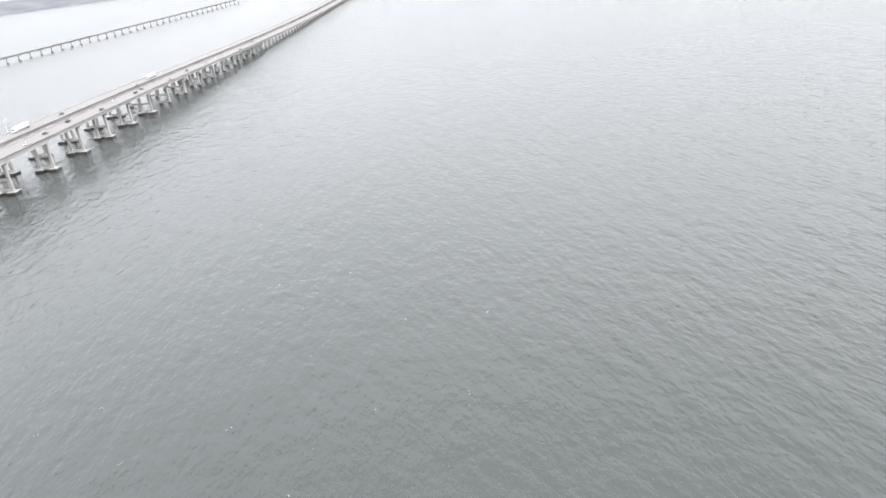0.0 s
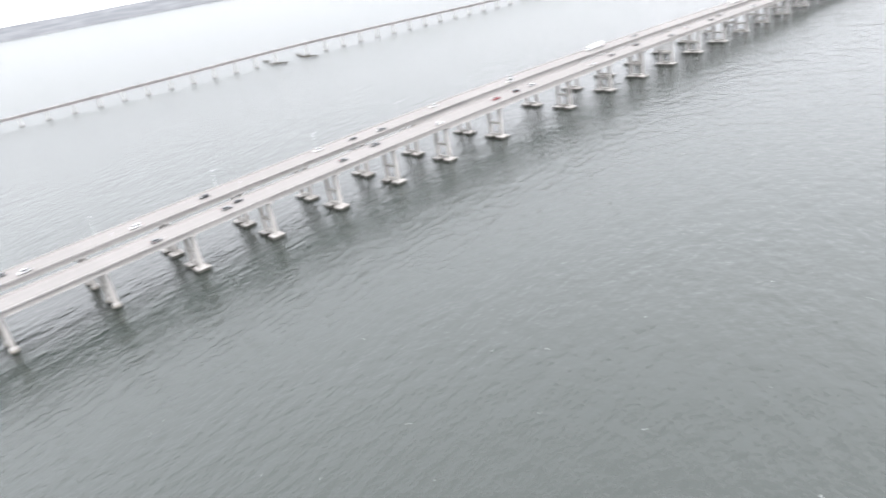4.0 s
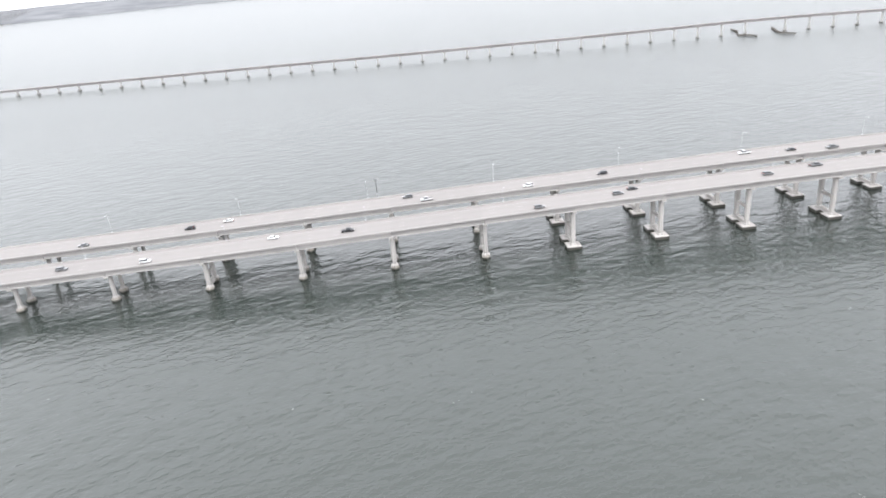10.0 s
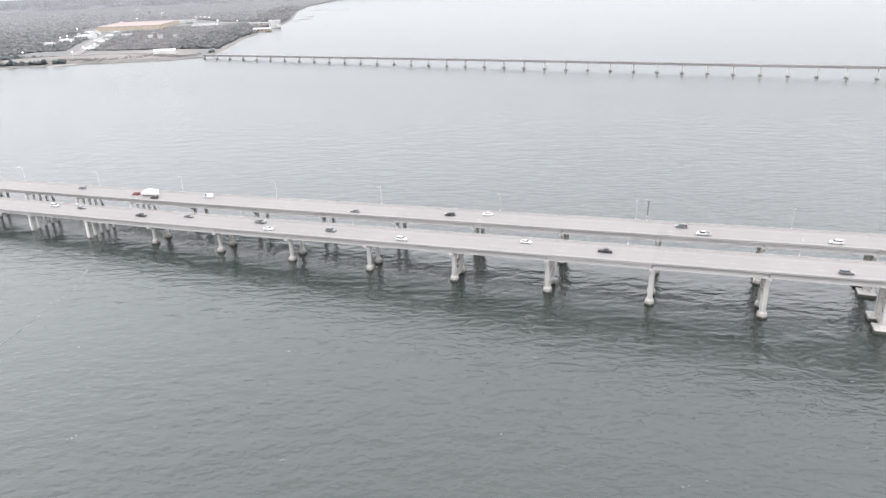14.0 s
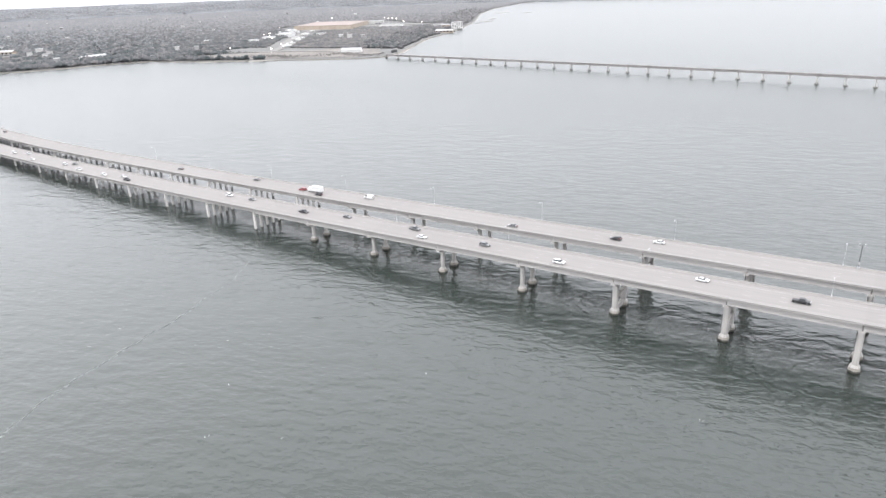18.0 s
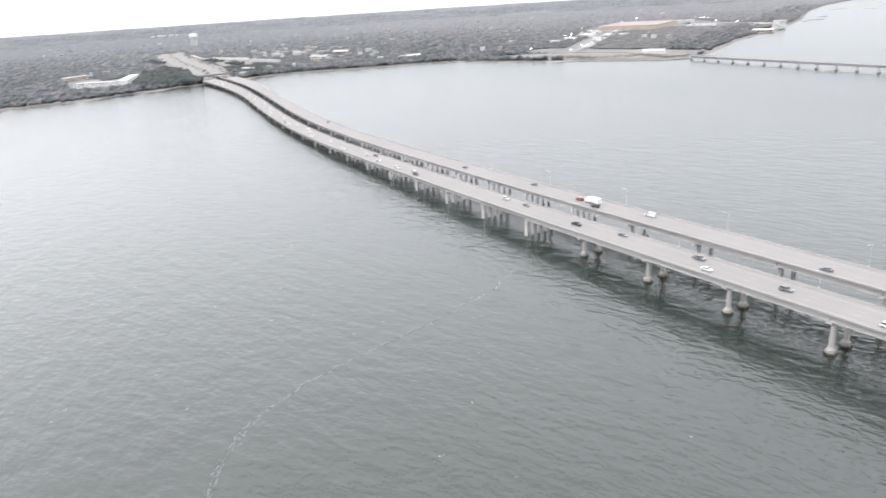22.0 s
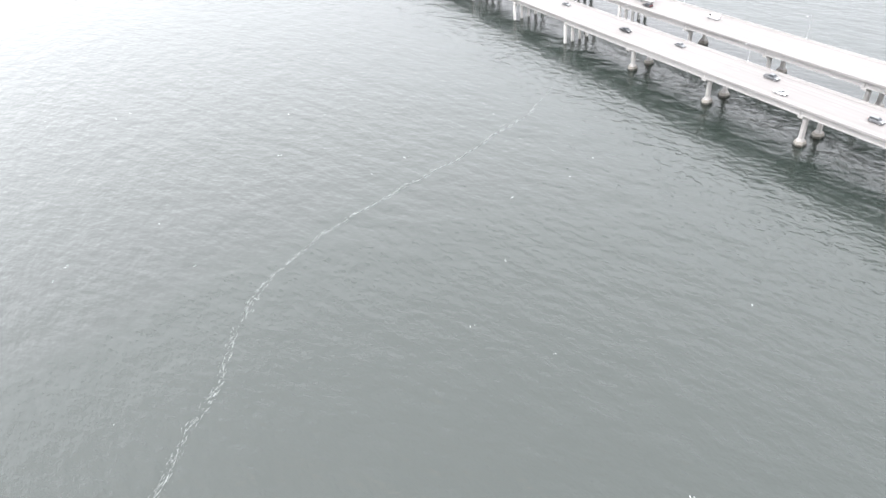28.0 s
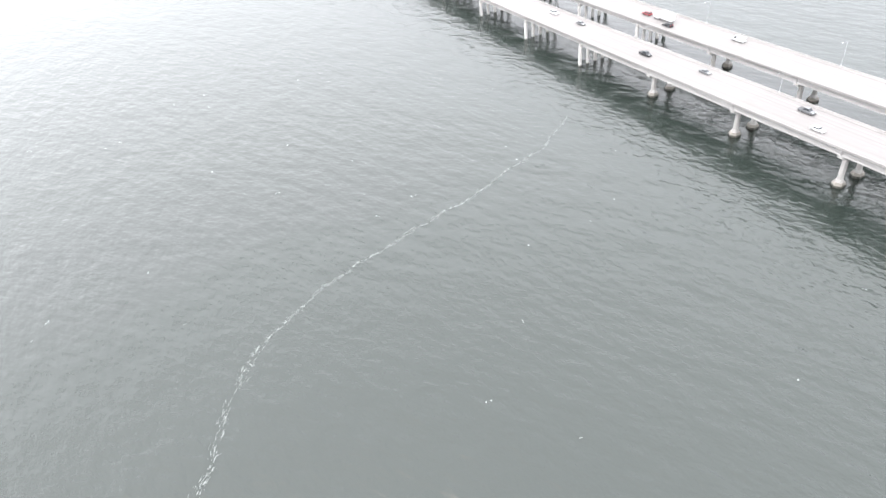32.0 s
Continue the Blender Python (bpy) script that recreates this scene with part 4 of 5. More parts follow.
def water_tower(x, y, height, radius):
    ob = tagged(new("water_tower"), "white bulb-shaped municipal water tower above the woods", "water tower")
    ob.matrix_basis = pose(x, y, 1.0)
    k = 24
    def turned(profile, name):
        bm = bmesh.new()
        loops = [[bm.verts.new((r * math.cos(6.2832 * i / k), r * math.sin(6.2832 * i / k), z)) for i in range(k)] for r, z in profile]
        for lo, hi in zip(loops, loops[1:]):
            for i in range(k):
                bm.faces.new((lo[i], lo[(i + 1) % k], hi[(i + 1) % k], hi[i]))
        bm.faces.new(loops[-1])
        bm.faces.new(loops[0][::-1])
        return part(name, bm, WHITEWALL, ob, smooth=True)
    h, r = height, radius
    k = 32
    bm = bmesh.new()
    prism(bm, [(r * (0.84 if i % 2 else 0.74) * math.cos(6.2832 * i / k), r * (0.84 if i % 2 else 0.74) * math.sin(6.2832 * i / k)) for i in range(k)], 0, h * 0.63)
    part("shaft", bm, GREYWALL, ob, "fluted pale grey shaft")
    turned([(r * 0.86, h * 0.62), (r * 1.0, h * 0.68), (r * 1.05, h * 0.78), (r * 1.0, h * 0.88), (r * 0.84, h * 0.95), (r * 0.4, h * 0.99), (0.5, h)], "tank")


water_tower(-2835, 432, 52, 16)


def overpass(x, y0, y1, z):
    """A road bridge across the highway where it comes ashore."""
    ob = tagged(new("overpass"), "low concrete overpass crossing the highway at the shore", "overpass")
    ob.matrix_basis = pose(x, y0, 0)
    d = y1 - y0
    part("deck", box(bmesh.new(), -5.5, 5.5, 0, d, z - 1.3, z, 0.05), DARKCONCRETE, ob, "dark grey deck")
    for side in (-1, 1):
        part("parapet", box(bmesh.new(), side * 5.3 - 0.2, side * 5.3 + 0.2, 0, d, z + 0.004, z + 1.0, 0.04), DARKCONCRETE, ob)
    for i in range(5):
        part("column", box(bmesh.new(), -4.0, 4.0, d * (i + 0.5) / 5 - 0.5, d * (i + 0.5) / 5 + 0.5, 0, z - 1.3, 0.05), BARRIER, ob)


def embankment(x, y, long, deep, high, mat, label):
    ob = tagged(new("embankment", mesh_of("embankment", prism(bmesh.new(), rect(long / 2, deep / 2), 0, high, 0.6), mat)), label, "embankment")
    ob.matrix_basis = pose(x, y, 1.0)


DARKCONCRETE = material("dark grey concrete", (0.13, 0.126, 0.122), 0.85, spots=[(0.3, ONE, (0.18, 0.174, 0.168), 0.45, 0.7)])
SLOPE = material("pale green-grey slope paving", (0.27, 0.285, 0.265), 0.9, spots=[(0.1, ONE, (0.21, 0.222, 0.205), 0.45, 0.7)])
overpass(-1186, 62, 158, 10.2)
embankment(-1192, 172, 26, 22, 8.5, SLOPE, "pale green-grey paved slope at the end of the overpass")
embankment(-1190, 46, 24, 30, 8.5, VERGE, "grassy slope at the end of the overpass")


def lamp_post(x, y, height, heads, label, group):
    ob = tagged(new("lamp_post"), label, "lamp post", group)
    ob.matrix_basis = pose(x, y, 1.0)
    part("pole", tube(bmesh.new(), [(0, 0, 0), (0, 0, height)], [0.3, 0.18]), STEEL, ob)
    for i in range(heads):
        bm = bmesh.new()
        bmesh.ops.create_uvsphere(bm, u_segments=10, v_segments=6, radius=1.1)
        part("lit_head", bm, LAMPLIGHT, ob, "glowing warm lamp head", at=Matrix.Translation(((i - (heads - 1) / 2) * 2.6, 0, height)))


for x, y in ((-1300, 1650), (-1276, 1642), (-1250, 1631), (-1221, 1614), (-1076, 1467), (-987, 1439), (-1528, 1633)):
    lamp_post(x, y, 22, 1, "tall floodlight mast with a lit lamp", "yard floodlights")
for x, y in ((-1491, 1350), (-1243, 1066), (-1270, 1111), (-946, 854), (-987, 747), (-873, 759), (-1120, 985), (-1330, 1240), (-1180, 1030)):
    lamp_post(x, y, 10, 1, "street lamp post with a lit lamp", "shore street lamps")


def box_trailer(x, y, turn):
    ob = tagged(new("box_trailer"), "white box trailer parked in the paved yard", "trailer", "parked trailers")
    ob.matrix_basis = pose(x, y, 2.4, 0, 0, turn)
    part("cargo_box", box(bmesh.new(), -6.5, 6.5, -1.3, 1.3, 1.1, 4.0, 0.06), WHITEWALL, ob)
    part("chassis", box(bmesh.new(), -6.2, 6.2, -0.6, 0.6, 0.7, 1.08, 0.03), STEEL, ob)
    for px in (-5.2, -4.0):
        part("axle", tube(bmesh.new(), [(px, -1.2, 0.5), (px, 1.2, 0.5)], 0.5, 10), TIDE, ob)


rng_yard = random.Random(12)
for i in range(26):
    f = rng_yard.random()
    x, y = -960 - 370 * f, 870 + 460 * f
    box_trailer(x + rng_yard.uniform(-9, 9) + 14, y + rng_yard.uniform(-9, 9) - 6, rng_yard.uniform(20, 150))

# ---- rock islets off the far shore ----
ROCK = material("wet grey rock", (0.2, 0.19, 0.175), 0.8, spots=[(0.3, ONE, (0.12, 0.115, 0.1), 0.45, 0.7)], bump=[(1, ONE, 0.6, 0.3)])
for x, y, w in ((-1010, 1840, 45), (-1080, 1990, 30), (-1300, 2440, 70), (-1177, 2431, 55), (-1000, 1760, 20), (-780, 655, 60), (-870, 600, 40)):
    bm = bmesh.new()
    bmesh.ops.create_icosphere(bm, subdivisions=3, radius=1)
    for v in bm.verts:
        v.co *= 1 + 0.35 * noise.noise(v.co * 2 + Vector((x, y, 0)))
        v.co = Vector((v.co.x * w / 2, v.co.y * w / 5, v.co.z * 1.6))
    ob = new("islet", mesh_of("islet", bm, ROCK))
    ob.matrix_basis = pose(x, y, 0, 0, 0, 35)
    tagged(ob, "low dark rock bar just off the shore", "rock", "rock bars off the shore")

# ---- rail channel fenders ----
TIMBER = material("dark wet timber", (0.06, 0.052, 0.045), 0.85, spots=[(0.6, (1, 1, 0.2), (0.13, 0.115, 0.1), 0.45, 0.7)], bump=[(2, ONE, 0.5, 0.04)])


def fender(points, label):
    ob = tagged(new("channel_fender"), label, "fender", "railway channel fenders")
    x0, y0 = points[0]
    ob.matrix_basis = pose(x0, y0, 0)
    for (ax, ay), (bx, by) in zip(points, points[1:]):
        d = Vector((bx - ax, by - ay))
        m = Matrix.Translation((ax - x0, ay - y0, 0)) @ pose(0, 0, 0, 0, 0, math.degrees(math.atan2(d.y, d.x)))
        for z in (0.5, 1.6):
            part("wale", box(bmesh.new(), 0, d.length, -0.5, 0.5, z, z + 0.7, 0.05), TIMBER, ob, at=m)
        k = int(d.length / 4)
        for i in range(k + 1):
            part("fender_post", tube(bmesh.new(), [(0, 0, -3), (0, 0, 2.7)], 0.45), TIMBER, ob, at=m @ Matrix.Translation((d.length * i / max(k, 1), 0.95, 0)))


fender([(719, 664), (716, 640), (706, 620)], "dark timber fender guiding boats under the railway trestle")
fender([(700, 606), (710, 596), (714, 584)], "dark timber fender guiding boats under the railway trestle")
fender([(764, 642), (757, 620), (750, 604), (748, 590), (757, 572)], "curved dark timber fender guiding boats under the railway trestle")

# ---- light poles and sign on the bridges ----
def light_pole(x, twin, side, height, thin=1.0):
    ob = tagged(new("street_lamp"), "slim white street lamp on the concrete bridge barrier", "street lamp", "bridge street lamps")
    m = on_bridge(x, twin, side * (W - 0.1), 0.0, False)
    ob.matrix_basis = m
    part("base", box(bmesh.new(), -0.25, 0.25, -0.2, 0.2, -0.3, 0.35, 0.04), STEEL, ob)
    part("pole", tube(bmesh.new(), [(0, 0, 0.3), (0, 0, height * 0.6), (0, 0, height - 0.6)], [0.1 * thin, 0.085 * thin, 0.065 * thin]), LAMPWHITE, ob)
    reach = -side * 2.4
    part("arm", tube(bmesh.new(), [(0, 0, height - 0.7), (0, reach * 0.25, height - 0.15), (0, reach * 0.6, height), (0, reach, height + 0.05)], 0.045), LAMPWHITE, ob)
    part("lamp_head", box(bmesh.new(), -0.16, 0.16, min(reach, reach * 1.35), max(reach, reach * 1.35), height - 0.04, height + 0.16, 0.04), STEEL, ob)


LAMPWHITE = material("white painted pole", (0.42, 0.43, 0.44), 0.5, 0.1, spots=[(1, (1, 1, 0.2), (0.36, 0.37, 0.38), 0.5, 0.75)])
for i in range(-4, 12):
    x = 46 + 64 * i
    light_pole(x, False, 1, 7.5, 0.7)
    light_pole(x, True, 1, 9.5, 0.55)


def camera_mast(x):
    """A dark steel mast with two short brackets that carry instruments."""
    ob = tagged(new("instrument_mast"), "dark grey steel mast with small instrument boxes on the bridge edge", "mast")
    ob.matrix_basis = on_bridge(x, True, W - 0.1, 0.0, False)
    part("base", box(bmesh.new(), -0.4, 0.4, -0.35, 0.35, -0.8, 0.3, 0.05), STEEL, ob)
    part("post", tube(bmesh.new(), [(0, 0, 0.2), (0, 0, 5), (0, 0, 9.4)], [0.24, 0.2, 0.16], 10), MASTGREY, ob)
    for side in (-1, 1):
        part("bracket", tube(bmesh.new(), [(0, 0, 8.7), (side * 0.5, 0, 8.9), (side * 0.9, 0, 8.9)], 0.07, 6), MASTGREY, ob)
        part("instrument_box", box(bmesh.new(), side * 0.9 - 0.25, side * 0.9 + 0.25, -0.2, 0.2, 8.6, 9.5, 0.05), SIGNBACK, ob, "pale grey instrument box")
    part("control_cabinet", box(bmesh.new(), -0.35, 0.35, -0.45, -0.22, 1.0, 2.2, 0.03), SIGNBACK, ob, "small grey control cabinet")


MASTGREY = material("dark grey painted steel", (0.09, 0.093, 0.096), 0.55, 0.3, spots=[(1, ONE, (0.12, 0.122, 0.125), 0.45, 0.7)])
SIGNBACK = material("grey aluminium sheet", (0.4, 0.41, 0.42), 0.5, 0.5, spots=[(1, ONE, (0.34, 0.35, 0.36), 0.45, 0.7)])
camera_mast(243)

# ---- traffic ----
RUBBER = material("black tyre rubber", (0.025, 0.025, 0.027), 0.9)
RIM = material("wheel alloy", (0.5, 0.5, 0.51), 0.35, 0.8)
CARGLASS = material("dark car glass", (0.02, 0.024, 0.028), 0.08)
HEADLIGHT = material("clear headlight lens", (0.8, 0.8, 0.78), 0.15)
TAILLIGHT = material("red tail light lens", (0.4, 0.02, 0.02), 0.2)
TRIM = material("black bumper plastic", (0.04, 0.04, 0.042), 0.6)
COLOURS = {"white": (0.62, 0.63, 0.63), "silver": (0.5, 0.51, 0.52), "black": (0.022, 0.023, 0.026), "grey": (0.13, 0.135, 0.14), "red": (0.25, 0.05, 0.055)}
CARPAINT = {}
for key, value in COLOURS.items():
    CARPAINT[key] = material(key + " car paint", value, 0.28, 0.1, spots=[(2, ONE, tuple(c * 0.88 for c in value), 0.5, 0.8)])

# length, width, body outline (x, z), glass foot and head (x from, x to), roof height
CAR_SHAPES = {
    "sedan": (4.85, 1.84, [(-2.42, 0.5), (-2.38, 0.9), (-1.75, 1.0), (1.0, 0.96), (2.15, 0.8), (2.42, 0.6), (2.38, 0.3), (-2.36, 0.3)], (-1.8, 1.15), (-1.05, 0.35), 1.46),
    "suv": (4.9, 1.95, [(-2.44, 0.55), (-2.4, 1.1), (-2.2, 1.14), (1.05, 1.12), (2.2, 1.0), (2.44, 0.75), (2.4, 0.35), (-2.4, 0.35)], (-2.25, 1.25), (-2.0, 0.45), 1.78),
    "pickup": (5.8, 2.0, [(-2.9, 0.55), (-2.88, 1.12), (-0.9, 1.14), (1.5, 1.14), (2.65, 1.05), (2.9, 0.8), (2.86, 0.4), (-2.86, 0.4)], (-0.85, 1.6), (-0.6, 0.85), 1.9),
    "van": (5.9, 2.05, [(-2.95, 0.5), (-2.95, 1.2), (-2.9, 1.25), (1.7, 1.25), (2.75, 1.05), (2.95, 0.75), (2.9, 0.35), (-2.92, 0.35)], (-2.9, 2.1), (-2.8, 1.2), 2.25)}
CAR_CACHE = {}


def cached(key, make):
    if key not in CAR_CACHE:
        CAR_CACHE[key] = make()
    return CAR_CACHE[key]


def wheel_parts(parent, x, y, r):
    def tyre():
        bm = bmesh.new()
        tube(bm, [(0, -0.12, 0), (0, -0.09, 0), (0, 0.09, 0), (0, 0.12, 0)], [r * 0.9, r, r, r * 0.9], 14)
        return mesh_of("wheel", bm, RUBBER)
    def rim():
        bm = bmesh.new()
        tube(bm, [(0, -0.13, 0), (0, 0.13, 0)], r * 0.6, 10)
        return mesh_of("rim", bm, RIM)
    w = part("wheel", cached(("tyre", r), tyre), RUBBER, parent, at=Matrix.Translation((x, y, r)))
    part("rim", cached(("rim", r), rim), RIM, w)


def build_car(kind, colour, x, twin, lane):
    length, width, outline, foot, head, top = CAR_SHAPES[kind]
    names = {"sedan": "car", "suv": "suv", "pickup": "pickup_truck", "van": "van"}
    words = {"sedan": "saloon car", "suv": "sport utility car", "pickup": "pickup truck", "van": "delivery van"}
    ob = tagged(new(names[kind]), f"{colour} {words[kind]} driving on the concrete bridge deck", "car", "traffic on the bridges")
    m = on_bridge(x, twin, lane, -0.81, False)
    ahead = on_bridge(x + 5, twin, lane, -0.81, False).translation - m.translation
    tilt = -math.degrees(math.atan2(ahead.z, ahead.length))
    ob.matrix_basis = m @ pose(0, 0, 0, 0, tilt, 0) @ (pose(0, 0, 0, 0, 0, 180) if twin else Matrix())
    h = width / 2

    def body():
        bm = bmesh.new()
        loops = []
        for y, s in ((-h, 0.93), (-h + 0.12, 1), (h - 0.12, 1), (h, 0.93)):
            loops.append([bm.verts.new((px * (0.985 if s < 1 else 1), y, 0.3 + (pz - 0.3) * s)) for px, pz in outline])
        k = len(outline)
        for a, b in zip(loops, loops[1:]):
            for i in range(k):
                bm.faces.new((a[i], a[(i + 1) % k], b[(i + 1) % k], b[i]))
        bm.faces.new(loops[0][::-1])
        bm.faces.new(loops[-1])
        bmesh.ops.recalc_face_normals(bm, faces=bm.faces[:])
        return mesh_of("body", bm, CARPAINT[colour])

    def frustum(z0, z1, a, b, y0, y1, name, mat):
        bm = bmesh.new()
        lo = [bm.verts.new((px, py, z0)) for px, py in ((a[0], -y0), (a[1], -y0), (a[1], y0), (a[0], y0))]
        hi = [bm.verts.new((px, py, z1)) for px, py in ((b[0], -y1), (b[1], -y1), (b[1], y1), (b[0], y1))]
        for i in range(4):
            bm.faces.new((lo[i], lo[(i + 1) % 4], hi[(i + 1) % 4], hi[i]))
        bm.faces.new(hi)
        bm.faces.new(lo[::-1])
        return mesh_of(name, bm, mat)

    waist = outline[3][1] - 0.03
    part("body", cached((kind, colour, "body"), body), CARPAINT[colour], ob)
    part("window_glass", cached((kind, "glass"), lambda: frustum(waist, top - 0.05, foot, head, h - 0.1, h - 0.28, "window_glass", CARGLASS)), CARGLASS, ob, "dark tinted glass")
    part("roof", cached((kind, colour, "roof"), lambda: frustum(top - 0.05, top, (head[0] - 0.06, head[1] + 0.06), (head[0] + 0.05, head[1] - 0.05), h - 0.26, h - 0.34, "roof", CARPAINT[colour])), CARPAINT[colour], ob)
    if kind == "van":
        part("cargo_side", cached((kind, colour, "side"), lambda: mesh_of("cargo_side", box(bmesh.new(), -2.88, 0.7, -h + 0.06, h - 0.06, 1.2, 2.2, 0.08), CARPAINT[colour])), CARPAINT[colour], ob)
    if kind == "pickup":
        part("cargo_bed", cached((kind, "bed"), lambda: mesh_of("cargo_bed", box(bmesh.new(), -2.75, -0.95, -h + 0.2, h - 0.2, 1.1, 1.165), TRIM)), TRIM, ob, "black open cargo bed")
    r = 0.34 if kind == "sedan" else 0.39
    for px in (-length * 0.29, length * 0.31):
        for s in (-1, 1):
            wheel_parts(ob, px, s * (h - 0.1), r)
    z = outline[4][1] - 0.12
    for s in (-1, 1):
        part("headlight", cached((kind, "lamp"), lambda: mesh_of("headlight", box(bmesh.new(), -0.08, 0.08, -0.22, 0.22, -0.07, 0.07, 0.02), HEADLIGHT)), HEADLIGHT, ob, at=Matrix.Translation((length / 2 - 0.1, s * (h - 0.35), z - 0.03)))
        part("tail_light", cached((kind, "tail"), lambda: mesh_of("tail_light", box(bmesh.new(), -0.06, 0.06, -0.2, 0.2, -0.09, 0.09, 0.02), TAILLIGHT)), TAILLIGHT, ob, at=Matrix.Translation((-length / 2 + 0.04, s * (h - 0.3), outline[1][1] - 0.1)))
    part("bumper", cached((kind, "bumper"), lambda: mesh_of("bumper", box(bmesh.new(), -length / 2 - 0.03, length / 2 + 0.03, -h + 0.1, h - 0.1, 0.28, 0.42, 0.03), TRIM)), TRIM, ob)
    return ob


def build_truck(x, twin, lane, long):
    ob = tagged(new("semi_truck" if long else "box_truck"), "white articulated lorry with a long box trailer on the bridge" if long else "white box lorry driving on the concrete bridge deck", "truck", "traffic on the bridges")
    m = on_bridge(x, twin, lane, -0.81, False)
    ob.matrix_basis = m @ (pose(0, 0, 0, 0, 0, 180) if twin else Matrix())
    paint = CARPAINT["white"]
    size = 16.0 if long else 7.2
    part("cargo_box", box(bmesh.new(), -size / 2 - 1.5, size / 2 - 1.5, -1.28, 1.28, 1.15, 4.0, 0.06), paint, ob)
    part("chassis", box(bmesh.new(), -size / 2 - 1.4, size / 2 + 1.9, -0.5, 0.5, 0.75, 1.1, 0.03), TRIM, ob)
    c = size / 2 - 1.2
    bm = bmesh.new()
    extrude_profile(bm, [(-1.2, 0.7), (1.2, 0.7), (1.2, 2.2), (1.05, 3.1), (-1.05, 3.1), (-1.2, 2.2)], c, c + 2.0)
    part("cab", bm, paint, ob)
    part("hood", box(bmesh.new(), c + 2.0, c + 3.4, -1.05, 1.05, 0.7, 1.75, 0.12), paint, ob)
    part("windscreen", box(bmesh.new(), c + 1.95, c + 2.06, -0.95, 0.95, 1.95, 2.8, 0.03), CARGLASS, ob)
    xs = (-size / 2 - 0.4, -size / 2 + 0.8, c - 0.6, c + 0.5, c + 2.6) if long else (-size / 2 + 0.2, c + 2.2)
    for px in xs:
        for s in (-1, 1):
            wheel_parts(ob, px, s * 1.1, 0.5)
    return ob


# where the traffic stands: along the near bridge, then along its twin
LANES = (-3.9, 0.0, 3.9)
NEAR_A = [(-266, 1, "silver"), (-259, 2, "grey"), (-238, 0, "white"), (-204, 0, "white"), (-186, 1, "silver"), (-175, 0, "black"), (-77, 2, "white"), (-57, 2, "grey"),
          (-11, 1, "black"), (17, 2, "grey"), (61, 2, "grey"), (71, 0, "white"), (103, 1, "grey")]
NEAR_B = [(141, 0, "white"), (196, 2, "white"), (230, 1, "black"), (316, 0, "grey"), (353, 1, "grey"), (361, 2, "black"), (423, 1, "grey"), (448, 2, "grey"), (491, 0, "white"), (544, 1, "red"),
          (563, 1, "black"), (579, 1, "silver"), (640, 0, "white")]
NEAR_C = [(668, 1, "grey"), (705, 2, "black"), (742, 0, "grey"), (778, 2, "silver"), (812, 1, "black"), (833, 2, "grey"), (880, 0, "white"), (935, 1, "grey"), (1003, 2, "white"), (1026, 1, "white"), (1110, 0, "black"), (1190, 2, "grey"),
          (-310, 0, "white"), (-335, 2, "silver"), (-352, 1, "white"), (-395, 0, "white"), (-440, 2, "white"), (-470, 1, "silver"), (-488, 0, "white"), (-530, 1, "white"), (-585, 0, "white"), (-612, 1, "silver"), (-634, 2, "white"), (-680, 2, "white"), (-745, 1, "white"), (-785, 0, "silver"), (-815, 2, "white"), (-870, 0, "white"), (-900, 1, "white"), (-960, 0, "silver"), (-985, 2, "white"), (-420, 1, "white"), (-505, 0, "grey"), (-560, 2, "white"), (-650, 1, "silver"), (-720, 0, "white"), (-760, 2, "white"), (-840, 1, "grey"), (-930, 2, "white"), (-1010, 0, "white"), (-1090, 1, "silver")]
FAR_A = [(-463, 2, "grey"), (-167, 1, "grey"), (-91, 2, "grey"), (-45, 1, "red"), (-28, 0, "black"), (101, 0, "grey"), (151, 1, "black"), (169, 2, "white"), (258, 2, "grey"), (267, 0, "silver"),
         (317, 0, "white"), (355, 1, "black")]
FAR_B = [(429, 2, "white"), (451, 1, "black"), (470, 0, "grey"), (520, 2, "white"), (586, 0, "white"), (595, 2, "silver"), (742, 1, "grey"), (870, 0, "silver"), (940, 1, "white"), (1150, 0, "white"),
         (-690, 1, "silver"), (-860, 2, "grey")]
KINDS = ["sedan", "suv", "sedan", "suv", "pickup", "sedan", "suv"]
rng_cars = random.Random(3)
for twin, rows in ((False, NEAR_A + NEAR_B + NEAR_C), (True, FAR_A + FAR_B)):
    for x, lane, colour in rows:
        kind = rng_cars.choice(KINDS)
        build_car(kind, colour, x, twin, LANES[lane])
build_truck(694, True, LANES[2], True)
build_truck(-34, True, LANES[1], False)
build_car("van", "white", 4, True, LANES[2])
build_truck(914, True, LANES[1], True)

# ---- foam on the water ----
def foam_patch(verts, faces, rng, x, y, length, width, turn):
    k = 7
    base = len(verts)
    ca, sa = math.cos(turn), math.sin(turn)
    for i in range(k):
        a = 6.2832 * i / k
        r = rng.uniform(0.5, 1.1)
        u, v = length * r * math.cos(a), width * r * math.sin(a)
        verts.append((x + ca * u - sa * v, y + sa * u + ca * v, 0.04))
    faces.append(tuple(range(base, base + k)))


def foam_object(name, verts, faces, label):
    me = bpy.data.meshes.new(name)
    me.from_pydata(verts, [], faces)
    me.materials.append(FOAM)
    return tagged(new(name, me), label, "foam", kind="stuff")


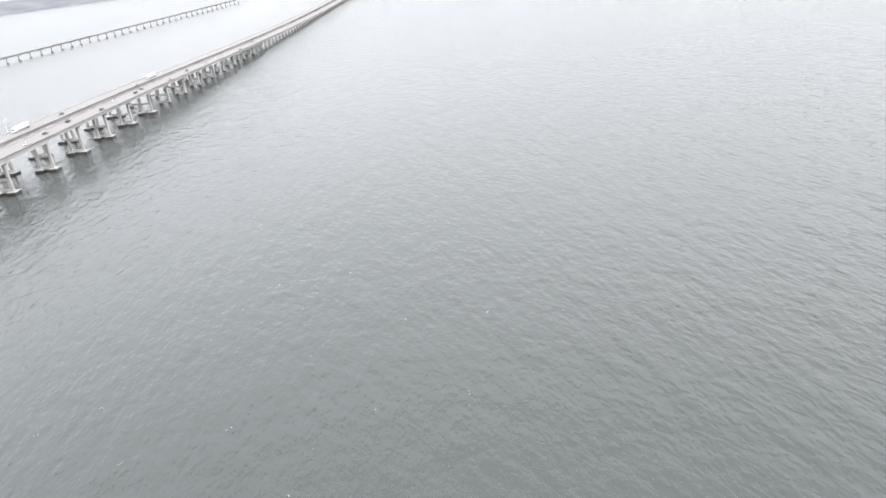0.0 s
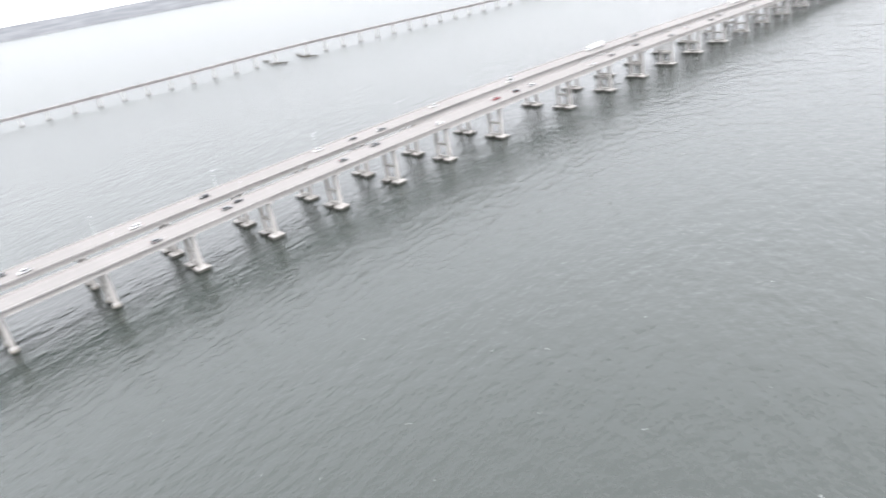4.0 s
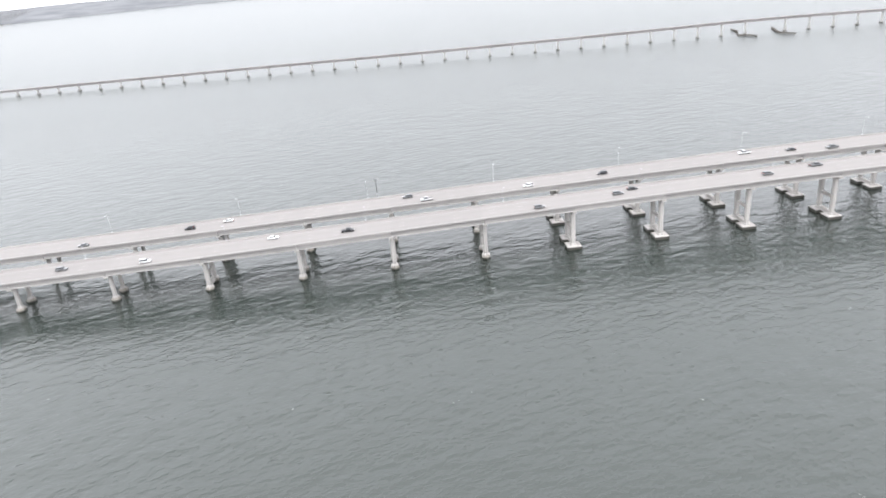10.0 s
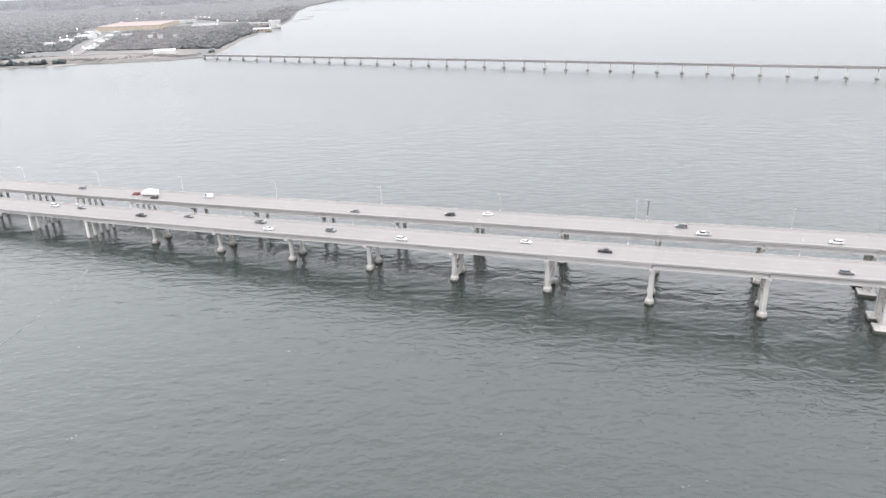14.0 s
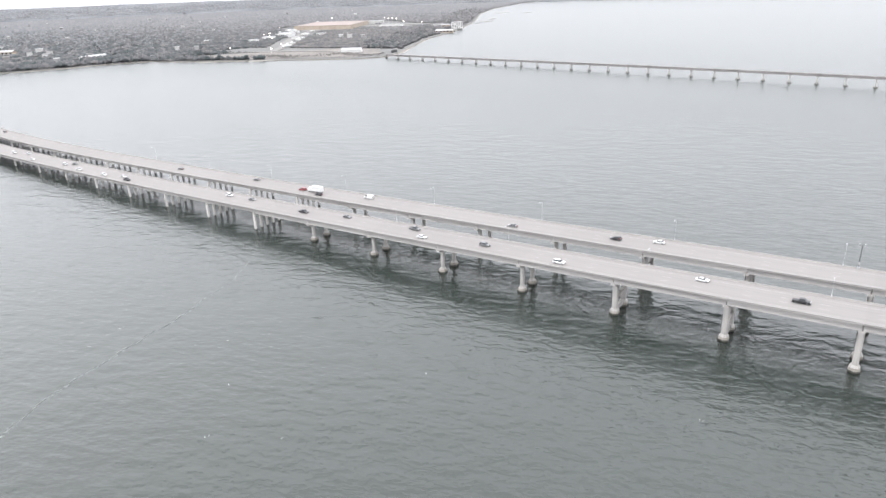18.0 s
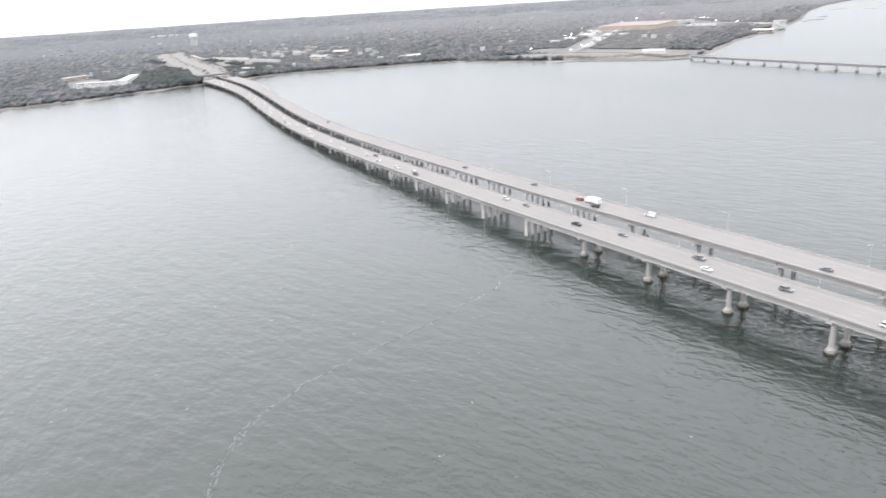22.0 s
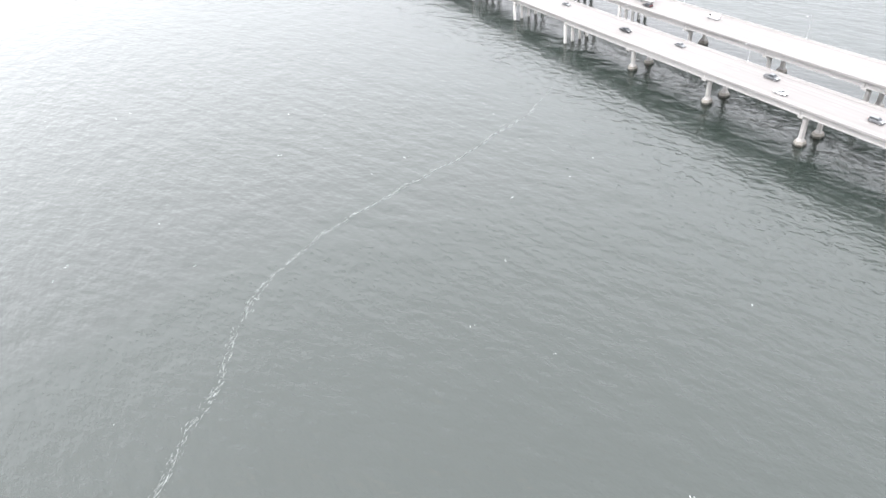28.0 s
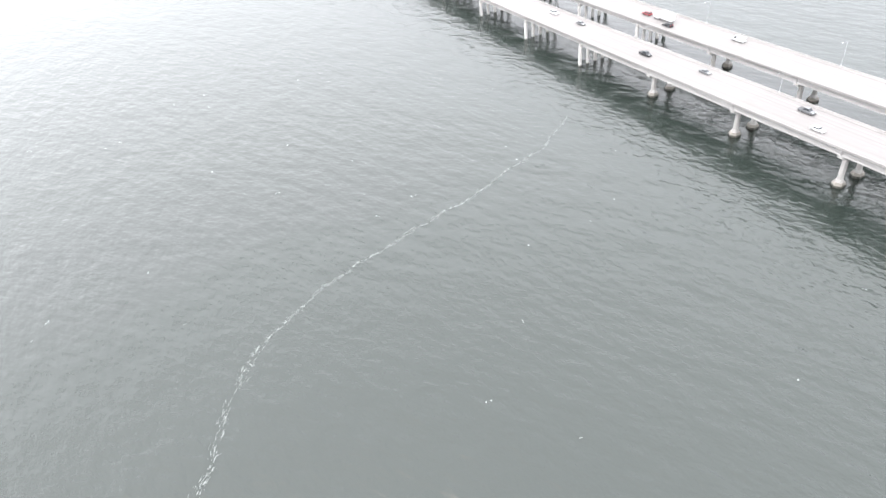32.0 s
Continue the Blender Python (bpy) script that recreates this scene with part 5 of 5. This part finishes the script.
def foam_thread(verts, faces, rng, x, y, length, width, turn):
    """A thin wavering thread of foam, pointed at both ends."""
    n, base, bend = 6, len(verts), rng.gauss(0, 0.5)
    for i in range(n):
        u = i / (n - 1)
        a = turn + bend * (u - 0.5)
        x, y = x + math.cos(a) * length / n, y + math.sin(a) * length / n
        wav = rng.gauss(0, 0.07)
        w = width * (0.15 + math.sin(math.pi * u)) * rng.uniform(0.5, 1.2)
        for side in (-w, w):
            verts.append((x - math.sin(a) * (wav + side), y + math.cos(a) * (wav + side), 0.04))
    faces.extend((base + 2 * i, base + 2 * i + 2, base + 2 * i + 3, base + 2 * i + 1) for i in range(n - 1))


DRIFT = [(112, -237), (104, -229), (97, -222), (85, -212), (74, -202), (56, -191), (43, -180), (36, -168), (30, -154), (26, -140), (22, -124), (18.5, -102), (15, -90), (11, -78), (6, -58), (-1, -46), (-8, -36)]
rng_foam = random.Random(9)
fv, ff = [], []
for (x0, y0), (x1, y1) in zip(DRIFT, DRIFT[1:]):
    d = math.hypot(x1 - x0, y1 - y0)
    turn = math.atan2(y1 - y0, x1 - x0)
    loose = y0 < -182
    for i in range(int(d * (2.2 if loose else 3.8))):
        s = rng_foam.random()
        x, y = x0 + s * (x1 - x0), y0 + s * (y1 - y0)
        if noise.noise(Vector((x, y, 0)) * 0.16) < -0.6 or (y0 > -80 and rng_foam.random() < 0.4):
            continue
        off = 1.1 * noise.noise(Vector((x, y, 5)) * 0.13) + rng_foam.gauss(0, 0.7 if loose else 0.3 if y < -120 else 0.16)
        lean = 0.4 * noise.noise(Vector((x, y, 9)) * 0.3) + rng_foam.gauss(0, 0.12)
        foam_thread(fv, ff, rng_foam, x - math.sin(turn) * off, y + math.cos(turn) * off, rng_foam.uniform(0.7, 3.2 if loose else 2.4), rng_foam.uniform(0.02, 0.068), turn + lean)
        for j in range(rng_foam.choice((0, 0, 1, 3))):
            foam_patch(fv, ff, rng_foam, x - math.sin(turn) * off + rng_foam.gauss(0, 0.6), y + math.cos(turn) * off + rng_foam.gauss(0, 0.5), rng_foam.uniform(0.06, 0.22), rng_foam.uniform(0.03, 0.07), turn + rng_foam.gauss(0, 0.5))
foam_object("foam_line", fv, ff, "broken white foam line drifting on the water")
fv, ff = [], []
for i in range(170):
    x, y = rng_foam.uniform(-150, 800), rng_foam.uniform(-320, -20)
    for j in range(rng_foam.choice((1, 1, 2, 3))):
        foam_patch(fv, ff, rng_foam, x + rng_foam.gauss(0, 0.5), y + rng_foam.gauss(0, 0.5), rng_foam.uniform(0.15, 0.6), rng_foam.uniform(0.08, 0.24), rng_foam.uniform(0, 3))
foam_object("foam_flecks", fv, ff, "scattered small white foam flecks on the waves")
